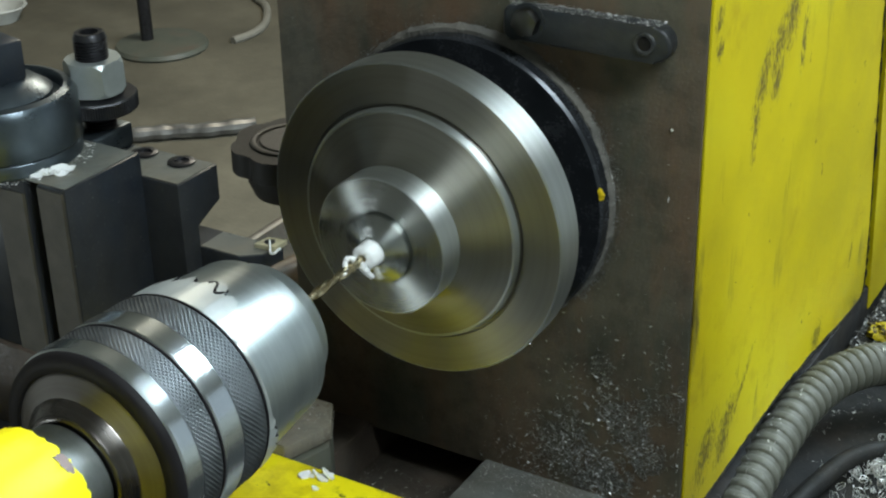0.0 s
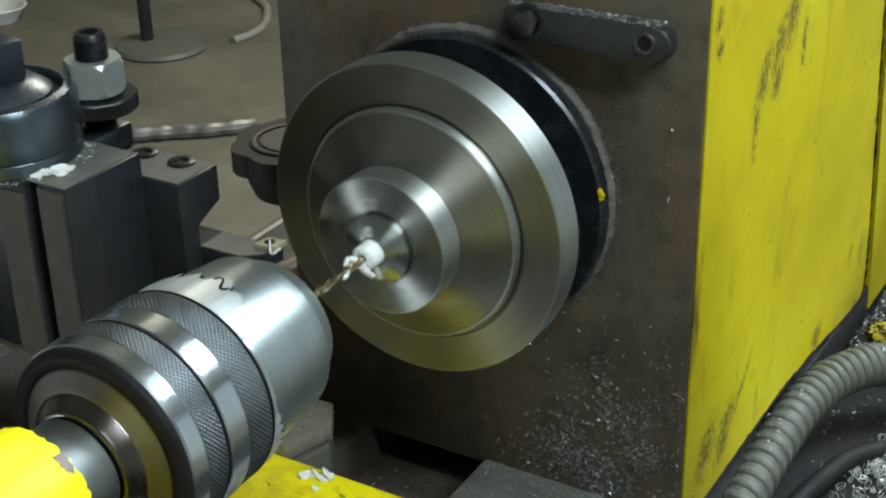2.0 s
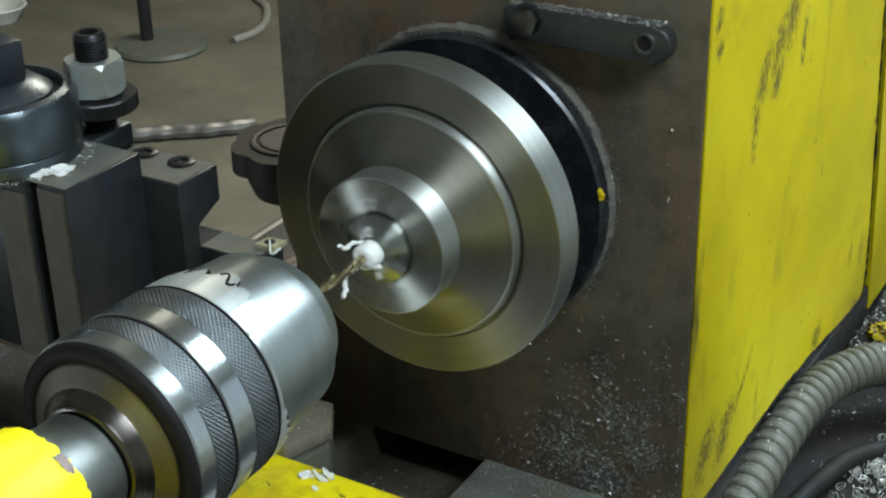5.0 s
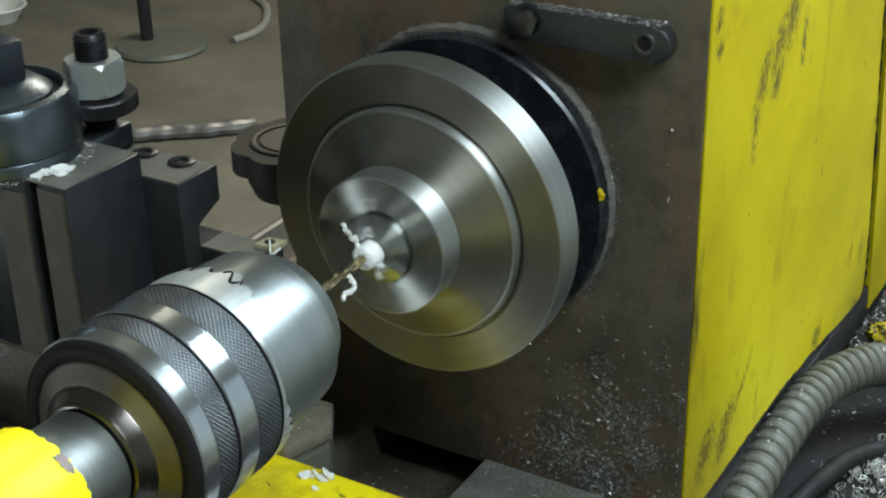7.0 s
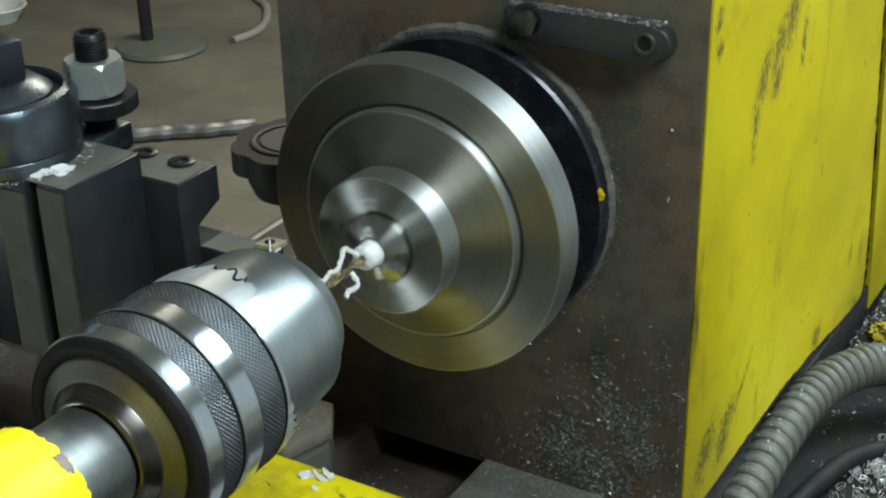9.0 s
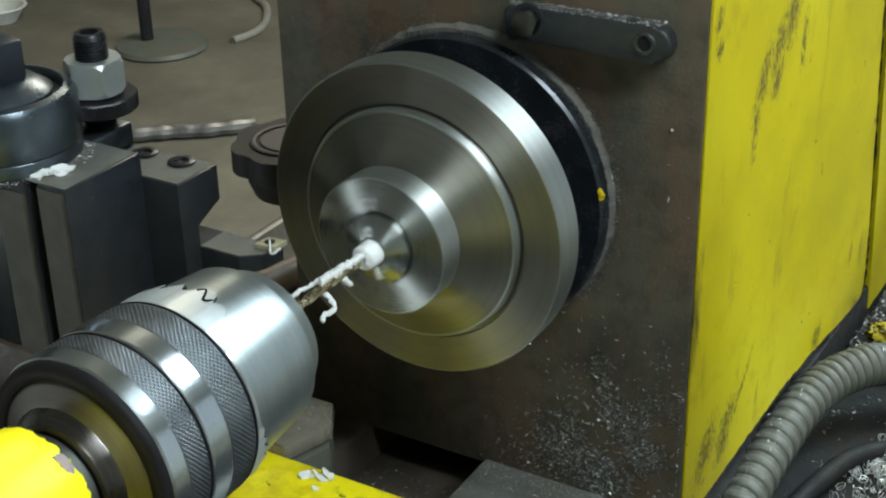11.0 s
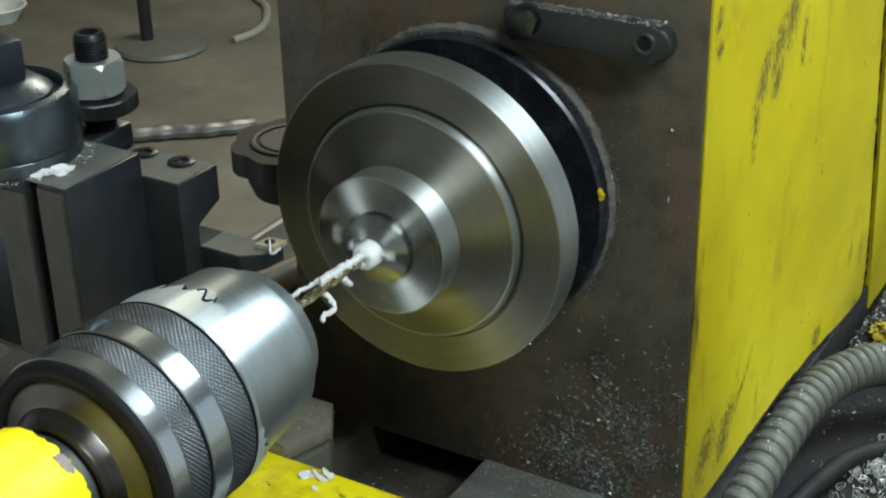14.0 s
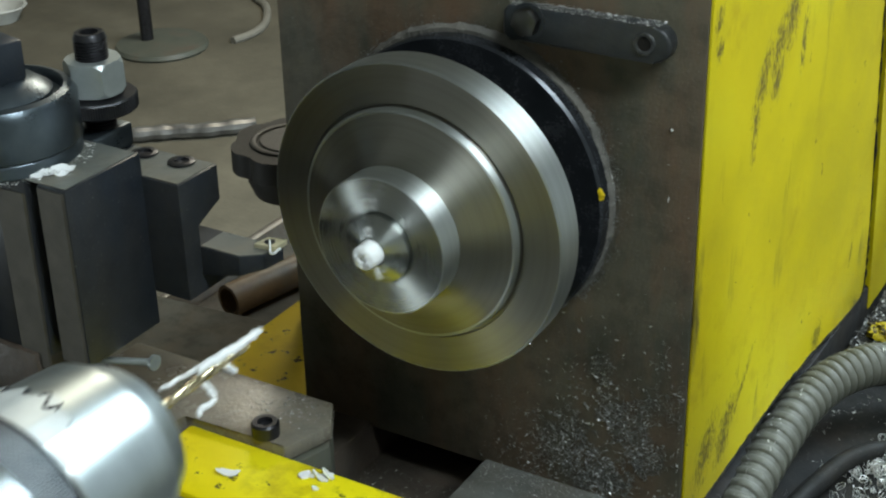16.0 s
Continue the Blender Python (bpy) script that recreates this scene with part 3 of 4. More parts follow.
def chuck():
    """Keyless drill chuck, placed as it stands with its nose 56 mm before the disc."""
    c = thing("drill_chuck", (0, -125, 0), "bright keyless drill chuck with two knurled bands", "drill chuck")
    sl = part("sleeve", turn([(27.6, -107.4), (27.6, -106), (26.9, -105), (26.8, -104), (24.5, -81), (24.1, -77.2), (23.95, -76.8), (23.4, -76.0), (21.2, -72.6), (19.4, -68.8), (18.6, -68.0), (18.0, -67.8), (6.2, -67.6), (5.2, -66.4), (2.6, -65.6), (2.4, -70)], 128), M_SLEEVE, c, "", 22)
    part("knurled_band", knurl(28.0, -117.6, -107.9, 116, 7, 0.36), M_KNURL, c, "dark diamond-knurled band")
    part("groove_ring", turn([(27, -107.0), (28.2, -107.2), (28.3, -107.8), (27, -108.0)], 96), M_BLACKRING, c, "thin dark ring")
    part("plain_band", turn([(27, -117.4), (28.3, -117.6), (28.6, -118), (28.6, -124.6), (28.2, -125.2), (27, -125.2)], 128), M_CHUCK, c, "", 22)
    part("groove_ring", turn([(27, -125.0), (28.5, -125.2), (28.6, -125.8), (27, -126.0)], 96), M_BLACKRING, c, "thin dark ring")
    part("knurled_band", knurl(28.2, -133.4, -125.9, 116, 6, 0.36), M_KNURL, c, "dark diamond-knurled band")
    part("plain_band", turn([(27, -133.2), (28.4, -133.4), (28.7, -133.8), (28.4, -138.4), (28.0, -139), (26, -139)], 128), M_CHUCK, c, "", 22)
    part("rear_ring", turn([(26.4, -137.6), (27.9, -138.2), (28.0, -139.0), (27.5, -140.5), (26.6, -141.3), (25.0, -141.7), (23.6, -141.5), (23.1, -141.0), (22.9, -139)], 128), M_BLACKRING, c, "glossy black rear ring")
    part("back_plate", turn([(23.4, -140.2), (23.0, -140.9), (22.4, -141.2), (18.3, -143.5), (17.9, -143.7), (17.8, -143.2)], 128), M_CHUCKDARK, c, "turned steel back")
    part("back_hub", turn([(17.9, -143.2), (17.7, -144.0), (15.4, -146.2), (15.0, -146.9)], 128), M_BACK, c, "darker turned steel hub")
    part("hub_rim", turn([(15.1, -146.6), (14.8, -147.0), (14.3, -147.4), (13.4, -147.5), (12.4, -147.2), (10, -147.2)], 96), M_BACK, c, "bright worn rim of the hub")
    etch(sl)
    return c


def etch(c):
    """A thin torn wrap round the back of the sleeve, with a ragged front edge."""
    edge = [(-180, -103), (-60, -103.5), (-46, -100), (-44, -103), (-37, -97.5), (-35, -101.5), (-28, -95.5), (-26, -100), (-17, -95), (-15, -98.6), (-5, -94), (-2, -97.2), (3, -96.4), (6, -94), (10, -92.8), (13, -92.4),
            (16, -93.6), (17.5, -96), (19, -97.0), (22, -95.4), (27, -96.2), (30, -98.8), (33, -98.2), (38, -102.5), (46, -105.6), (60, -106.2), (88, -106), (92, -104.6), (97, -105.2), (99, -103.4), (103, -104.6), (106, -102.2), (110, -103.6), (114, -101.4), (118, -103), (130, -103), (180, -103)]
    bm = bmesh.new()
    outer, inner, back = [], [], []
    count = 720
    for i in range(count):
        a = -180 + 360 * i / count
        for (a0, y0), (a1, y1) in zip(edge, edge[1:]):
            if a0 <= a < a1:
                y = y0 + (y1 - y0) * (a - a0) / (a1 - a0)
                break
        y = max(-106.3, y + 0.15 * noise.noise(Vector((a * 0.8, 0, 0))))
        sa, ca = math.sin(radians(a)), math.cos(radians(a))
        r = 24.4 + 0.1 * (-80 - y)
        outer.append(bm.verts.new(((r + 1.35) * sa, y, (r + 1.35) * ca)))
        inner.append(bm.verts.new(((r - 0.1) * sa, y + 0.45, (r - 0.1) * ca)))
        back.append(bm.verts.new((27.8 * sa, -106.6, 27.8 * ca)))
    for i in range(count):
        j = (i + 1) % count
        bm.faces.new((outer[i], outer[j], back[j], back[i]))
        # step faces coloured black for the shadow line along the ragged edge
        bm.faces.new((inner[i], inner[j], outer[j], outer[i])).material_index = 1
    part("torn_wrap", bm, M_WRAP, c, "thin bright torn wrap with a ragged edge", 25, (M_BLACKRING,))
    loop = []
    for i in range(26):
        u = i / 25
        a, y = 5 + 12 * u, -95.2 + 1.9 * math.sin(u * 6.3) - 0.8 * u
        r = 24.4 + 0.1 * (-80 - y) + 1.1
        loop.append((r * math.sin(radians(a)), y, r * math.cos(radians(a))))
    part("torn_strip", tube(loop, 0.45, 6), M_BLACKRING, c, "curled dark torn strip")


CHUCK = chuck()


def drill():
    d = thing("twist_drill", (0, -45, 0), "golden twist drill clogged with white plastic chips", "drill bit")
    bm = bmesh.new()
    rows, segs, r = 90, 24, 1.5
    grid = []
    for k in range(rows + 1):
        y = -70 + 52 * k / rows
        twist = y / 11.5 * 2 * math.pi
        ring = []
        for i in range(segs):
            a = 2 * math.pi * i / segs
            flute = max(0.0, math.cos(2 * (a - twist / 2 * 1.0))) ** 0.7 if y > -54 else 0
            q = r * (1 - 0.52 * flute)
            if k > rows - 4:
                q *= (rows - k + 0.3) / 4.3
            ring.append(bm.verts.new((q * math.cos(a), y, q * math.sin(a))))
        grid.append(ring)
    for a, b in zip(grid, grid[1:]):
        for i in range(segs):
            j = (i + 1) % segs
            bm.faces.new((a[i], a[j], b[j], b[i]))
    bm.faces.new(grid[0][::-1])
    bm.faces.new(grid[-1])
    part("bit", bm, M_BRASS, d)
    return d


DRILL = drill()


def strand(name, pts, thick, label, base, seed, wob=0.35):
    s = thing(name, base, label, "chip", "drilling chips")
    rng = random.Random(seed)
    line = spline(pts, 34)
    line = [p + Vector((rng.uniform(-wob, wob), rng.uniform(-wob, wob), rng.uniform(-wob, wob))) for p in line]
    radii = [thick * rng.uniform(0.7, 1.25) for _ in line]
    part("shaving", tube(line, radii, 7), M_PLASTIC, s)
    return s


HANG = strand("hanging_chip", [(1.1, -50.0, -1.1), (2.7, -49.6, -2.8), (4.6, -50.5, -4.7), (4.8, -52.9, -4.9), (4.5, -55.3, -4.6), (5.3, -58.0, -5.4)], 0.82, "white plastic chip hanging from the drill", (1.1, -50.0, -1.1), 3, 0.2)
LONG = strand("long_chip", [(-0.2, -24.0, 1.1), (0.1, -29.0, 1.5), (0.2, -33.6, 1.9), (-0.2, -37.1, 1.6), (-0.2, -40.3, 2.3), (-0.6, -42.8, 1.5), (-0.5, -46.1, 2.2), (-0.8, -49.5, 1.7)], 1.2, "white plastic shaving along the drill", (-0.6, -26.3, 0.7), 5, 0.36)
ARCH = strand("arched_chip", [(-0.5, -28.4, 0.5), (-3.6, -29.6, 3.7), (-4.5, -31.2, 4.6), (-3.8, -35.4, 3.8), (-3.2, -39.3, 3.3), (-4.2, -42.1, 4.3), (-4.1, -45.8, 4.2), (-5.4, -48.1, 5.5)], 0.74, "arched white plastic shaving springing from the bush", (-0.5, -28.4, 0.5), 8, 0.3)
STUB = strand("stub_chip", [(-0.7, -39.8, 0.8), (0.6, -40.2, -0.6), (1.8, -39.9, -1.8), (2.8, -39.1, -2.9)], 1.1, "short stubby white plastic chip on the drill", (-0.7, -39.8, 0.8), 7, 0.2)


def tailstock():
    t = thing("tailstock", (40, -230, -112), "yellow painted tailstock with chipped paint on its nose", "tailstock")
    nose = turn([(13.9, -176), (13.9, -164.6), (14.3, -164), (17.2, -164), (18.2, -164.8), (19.4, -172), (24, -190), (32, -206), (36, -222), (0, -222)], 120)
    for v in nose.verts:
        if v.co.y > -168 and math.hypot(v.co.x, v.co.z) > 15:
            v.co.y += 1.1 * noise.noise(Vector((v.co.x * 0.7, 0, v.co.z * 0.7))) + 0.5 * noise.noise(Vector((v.co.x * 2.1, 4, v.co.z * 2.1)))
    ns = part("nose", nose, M_YELLOW_LIT, t)
    prof = [(-46, -100), (60, -100), (52, -40)] + [(38 * math.cos(radians(a)), 38 * math.sin(radians(a))) for a in range(-10, 191, 10)] + [(-50, -40)]
    part("casting", prism(prof, -330, -220, "y", 2.0), M_YELLOW_LIT, t)
    chip = bmesh.new()
    ring = []
    for i in range(16):
        a = 2 * math.pi * i / 16
        k = 0.62 + 0.5 * noise.noise(Vector((math.cos(a) * 2, math.sin(a) * 2, 5)))
        ang, y = radians(40 + 15 * k * math.cos(a)), -166.2 + 2.4 * k * math.sin(a)
        r = 18.32 + max(0.0, (-164.8 - y)) * 0.167 + 0.12
        ring.append(chip.verts.new((r * math.sin(ang), y, r * math.cos(ang))))
    mid = chip.verts.new((18.8 * math.sin(radians(40)), -166.2, 18.8 * math.cos(radians(40))))
    for a, b in zip(ring, ring[1:] + ring[:1]):
        chip.faces.new((a, b, mid))
    part("bare_patch", chip, M_BAREPAINT, ns, "bare brown metal where paint flaked")
    return t


TAIL = tailstock()


def quill():
    q = thing("tailstock_quill", (0, -190, 0), "bright steel tailstock quill holding the chuck arbor", "quill")
    part("barrel", turn([(0, -330), (13.8, -330), (13.8, -148.8), (13.2, -148), (9.4, -148), (9.2, -149), (0, -149)], 96), M_QUILL, q)
    part("arbor", turn([(0, -152), (8.6, -152), (8.8, -145), (0, -145)], 64), M_BLACKRING, q, "dark chuck arbor")
    return q


QUILL = quill()


def toolpost():
    p = thing("tool_post", (-97, -62, -30), "black quick-change tool post with a round turret", "tool post")
    body = prism([(-130, -82), (-81, -82), (-80, -74), (-77, -74), (-76, -82), (-65, -82), (-65, -49.5), (-130, -49.5)], -29, 30, "z", 0.5)
    bd = part("body", body, M_BLACK, p)
    part("dovetail", prism([(-75.6, -82.5), (-66.2, -82.5), (-65.6, -82.05), (-75.6, -82.05)], -28.5, 29.2, "z"), M_STRIP, bd, "worn bright dovetail face")
    part("dovetail", prism([(-93, -82.5), (-82, -82.5), (-81.4, -82.05), (-93, -82.05)], -34, 26, "z"), M_STRIP, bd, "worn bright dovetail face")
    part("top_plate", prism([(-129, -81), (-66, -81), (-66, -50.4), (-129, -50.4)], 30, 30.3, "z"), M_TOPSTEEL, bd, "dusty grey top face, overhead light put into its colour")
    cx, cy = -101, -69
    tu = part("turret", turn([(0, 30), (22.6, 30), (23.2, 30.6), (23.2, 34), (22.8, 34.6), (23.6, 35.4), (23.6, 48), (22.0, 50.6), (19.8, 51.2), (19.4, 50.6), (18.8, 48), (0, 48)], 96, "z", (cx, cy, 0)), M_TURRET, p)
    part("washer", turn([(0, 48), (16.5, 48), (16.5, 50.2), (12, 53.4), (0, 54)], 64, "z", (cx, cy, 0)), M_TURRET, tu, "dusty steel dished washer")
    part("stud_head", prism(ngon(cx + 1, cy + 1, 8.6, 4, 32), 53.4, 66, "z", 1.0), M_BLACK, p, "square black clamp head")
    return p


toolpost()


def toolholder():
    h = thing("tool_holder", (-80, -40, -22), "black tool holder with clamp screws and height nut", "tool holder")
    jaw = prism([(-50, 22), (-31, 22), (-31, 10), (-43, 6), (-43, -12), (-26, -12), (-24, -17.5), (-50, -17.5)], -118, -51, "x", 0.5)
    bd = part("body", jaw, M_BLACK, h)
    part("top_face", box(-83, -51.8, -49.2, -31.8, 22.0, 22.3), M_TOPSTEEL, bd, "dusty grey top face, overhead light put into its colour")
    part("raised_pad", box(-118, -84, -50, -31, 22, 30, 1.2, 3), M_TURRET, bd, "dusty raised pad")
    for x in (-76, -61):
        part("clamp_screw", join(turn([(2.2, 22.5), (4.3, 22.5), (4.3, 22.9), (3.9, 23.1), (2.4, 23.1), (2.2, 22.5)], 28, "z", (x, -36, 0)), turn([(0, 22.45), (2.3, 22.45)], 28, "z", (x, -36, 0))), M_BOLT, h, "black socket clamp screw")
    sx, sy = -90.5, -38.5
    threads = [(0, 29)]
    for i in range(33):
        threads += [(4.75, 29 + i * 0.92), (5.25, 29.46 + i * 0.92)]
    threads += [(4.9, 60), (4.4, 61), (2.9, 61), (2.8, 57.5), (0, 57.5)]
    part("stud", turn(threads, 40, "z", (sx, sy, 0)), M_BOLT, h, "black threaded height stud")
    disc = turn([(0, 36), (12.0, 36), (12.4, 36.5), (12.4, 40.5), (12.0, 41), (0, 41)], 200, "z", (sx, sy, 0))
    for v in disc.verts:
        if 36.2 < v.co.z < 40.8:
            d = Vector((v.co.x - sx, v.co.y - sy, 0))
            a = math.atan2(d.y, d.x)
            v.co += d * 0.012 * (1 if int(a / 6.2832 * 200 + 200.5) % 2 else -1)
    part("knurled_disc", disc, M_BOLT, h, "black knurled height disc")
    part("nut", hexnut(sx, sy, 41.8, 52.6, 9.6, 0, 28), M_ZINC, h, "zinc-plated hexagon nut", 18)
    return h


toolholder()


def turning_tool():
    t = thing("turning_tool", (-60, -37, -13), "black turning tool with a golden carbide insert", "turning tool")
    shank = prism([(-116, -42.8), (-52, -42.8), (-36, -42.8), (-30, -38), (-28, -30.6), (-52, -30.6), (-116, -30.6)], -11.8, -1.6, "z", 0.4)
    for v in shank.verts:
        if v.co.x > -50 and v.co.z < -6:
            v.co.z += 0.26 * (v.co.x + 50)
    part("shank", shank, M_BLACK, t)
    # thin grey sheet paints the overhead reflection on the black shank
    part("shank_top", prism([(-51, -42.3), (-36.2, -42.3), (-30.6, -37.8), (-28.6, -31.1), (-51, -31.1)], -1.6, -1.3, "z"), M_TOPSTEEL, t, "oily shank top with overhead sheen put into its grey")
    ins = part("insert", prism([(-35.4, -35.7), (-27.9, -34.7), (-27.9, -28.5), (-34.3, -29.8)], -1.6, 0.2, "z", 0.2), M_CARBIDE, t, "golden carbide insert")
    part("insert_screw", turn([(0, 0.1), (1.7, 0.1), (1.7, 0.4), (0.8, 0.4), (0.7, 0.25), (0, 0.25)], 20, "z", (-31.6, -32.6, 0)), M_BOLT, ins, "dark insert screw")
    c = thing("swarf_curl", (-30, -33, 0), "thin white plastic curl caught on the insert", "swarf")
    part("curl", tube(spline([(-31.3, -33.0, 1.0), (-29.3, -35.5, 0.8), (-26.6, -39.0, 0.7), (-25.0, -39.5, 0.9), (-24.2, -38.5, 1.7), (-23.6, -37.5, 2.1)], 28), 0.4, 7), M_PLASTIC, c)


turning_tool()


def cross_slide():
    s = thing("compound_slide", (-100, -60, -90), "oily brown compound slide under the tool post", "slide")
    part("slide", box(-150, -86, -84, -54, -60, -29, 1.0), M_TROUGH, s)
    part("slide_base", box(-160, -88, -128, -54, -90, -60, 1.0), M_PIT, s)
    part("lever", tube([(-84, -72, -36), (-68, -66, -35.5), (-58, -62.6, -35)], 1.2, 10), M_ZINC, s, "bright rod with a round end")
    part("lever_end", turn([(0, -58.4), (2.4, -58.4), (2.6, -57), (0, -57)], 24, "x", (0, -62.4, -35)), M_ZINC, s)
    c = thing("saddle", (-20, -100, -112), "yellow painted saddle with a brown oily end plate", "saddle")
    part("wing", box(-72, 18, -66, -33.5, -108, -79, 1.6), M_YELLOW_LIT, c, "yellow enamelled saddle wing with lamp light in its colour")
    # two unseen dark blocks, added to keep yellow out of the disc's reflection
    part("unseen_wing_end", box(18.2, 48, -66, -33.5, -108, -79.4, 1.6), M_SLIDE, c, "unseen brown block added to dull the disc's reflection")
    part("bridge", box(-72, 48, -200, -66.4, -108, -80, 1.6), M_BED, c, "unseen dark iron block added to darken the disc's reflection")
    part("end_plate", prism([(-122, -40), (-74, -40), (-74, -33.5), (-32, -33.5), (-26, -14.5), (-33, -3), (-122, -3)], -82, -76, "z", 0.8), M_SLIDE, c, "brown oily end plate")
    part("end_block", prism([(-121, -33.5), (-30.5, -33.5), (-25.5, -17), (-33, -4.5), (-121, -4.5)], -110, -83.2, "z", 0.8), M_STAND, c, "green-grey cast block under the plate")
    part("cap_screw", turn([(0, -76), (4.8, -76), (4.8, -71.6), (4.2, -70.8), (2.6, -70.8), (2.5, -72.5), (0, -72.5)], 36, "z", (-42.2, -29.8, 0)), M_BOLT, c, "black socket cap screw")


cross_slide()


def star_knob():
    k = thing("star_knob", (-105, 78, -112), "black lobed plastic knob with a grey cap", "knob")
    cx, cy = -117.5, 95
    pts = []
    for i in range(196):
        a = 2 * math.pi * i / 196
        r = 25.5 - 3.2 * (1 - abs(math.cos(3.5 * (a + radians(78))))) ** 1.3
        pts.append((cx + r * math.cos(a), cy + r * math.sin(a)))
    gr = part("grip", prism(pts, -40, -30, "z", 1.1), M_KNOB, k)
    part("rim", turn([(17.6, -30.1), (17.4, -29.3), (16.4, -28.9), (15.0, -29.2), (14.4, -30.1)], 64, "z", (cx, cy, 0)), M_KNOBCAP, gr, "raised grey ring")
    part("cap", turn([(0, -29.2), (13.0, -29.2), (13.6, -30.1), (0, -30.1)], 48, "z", (cx, cy, 0)), M_KNOBCAP, gr, "grey cap disc")
    part("hub", turn([(0, -54), (13, -54), (17, -52), (19.4, -46), (19.6, -40), (0, -40)], 48, "z", (cx, cy, 0)), M_KNOB, k)
    part("stem", turn([(0, -112), (5, -112), (5, -53), (0, -53)], 24, "z", (cx + 4, cy, 0)), M_BOLT, k)


star_knob()


def loose_pipe():
    p = thing("pipe_offcut", (-200, 150, -150), "short rusty pipe offcut lying on the tray", "pipe")
    ring = turn([(6.3, 0), (8.2, 0), (8.2, 60), (6.3, 60), (6.3, 0)], 32, "y")
    bmesh.ops.transform(ring, matrix=Matrix.Translation((-190, 130, -141.6)) @ Matrix.Rotation(radians(-14), 4, "Z"), verts=ring.verts)
    part("pipe_wall", ring, M_PIPE, p)


loose_pipe()


HOSE_CHIPS = []


def hose():
    h = thing("flexible_conduit", (95, 140, -137), "grey corrugated flexible conduit beside the headstock", "conduit")
    mid = spline([(84, 30, -141), (86, 60, -137.5), (86.0, 90, -134), (85.8, 121, -131), (86.8, 152, -129), (91.4, 174.4, -127.5), (100.5, 192, -127), (111, 204, -129), (136, 212, -133), (190, 216, -140)], 420)
    part("hose_core", tube(mid, 8.3, 24), M_HOSE, h, "", 60)
    ring_mesh = None
    profile = [(8.1, -2.35), (8.7, -2.0), (9.05, -1.1), (9.15, 0.0), (9.05, 1.1), (8.7, 2.0), (8.1, 2.35)]
    step = 11
    for k in range(4, 416, step):
        d = (mid[k + 3] - mid[k - 3]).normalized()
        if ring_mesh is None:
            ob = part("ring", turn([(r, y) for r, y in profile], 28), M_HOSE, h, "", 60)
            bmesh_base = BASE[h] * MM
            ob.data.transform(Matrix.Translation(bmesh_base))
            ring_mesh = ob.data
        else:
            ob = new("ring", ring_mesh)
            ob.parent = h
        q = Vector((0, 1, 0)).rotation_difference(d)
        ob.matrix_basis = Matrix.LocRotScale((mid[k] - BASE[h]) * MM, q, None)
    rng = random.Random(21)
    for _ in range(480):
        k = rng.randrange(60, 330)
        d = (mid[k + 3] - mid[k - 3]).normalized()
        side = d.cross(Vector((0, 0, 1))).normalized()
        nrm = (Vector((0, 0, 1)) - d * d.z + side * rng.uniform(-0.9, 0.4)).normalized()
        HOSE_CHIPS.append((mid[k] + nrm * 9.3, d, nrm))
    c = thing("black_cable", (104, 110, -146), "dull black cable lying under the conduit", "cable")
    part("sheath", tube(spline([(92, 60, -145), (99, 96, -144), (104, 124, -143), (112, 150, -143), (130, 168, -145), (170, 176, -146)], 60), 4.0, 14), M_PIT, c)


hose()


CHIPS_ON_SADDLE = [(-19.2, -40.3, 2.3, 1.5, 70, 22, 0), (-16.6, -39.4, 1.3, 0.9, 10, 30, 1.1), (-12.6, -38.0, 3.0, 1.6, 35, 16, 2.1), (-11.7, -44.6, 1.4, 0.9, 0, 10, 0), (-41.1, -51.4, 4.2, 1.7, 20, 8, 0)]


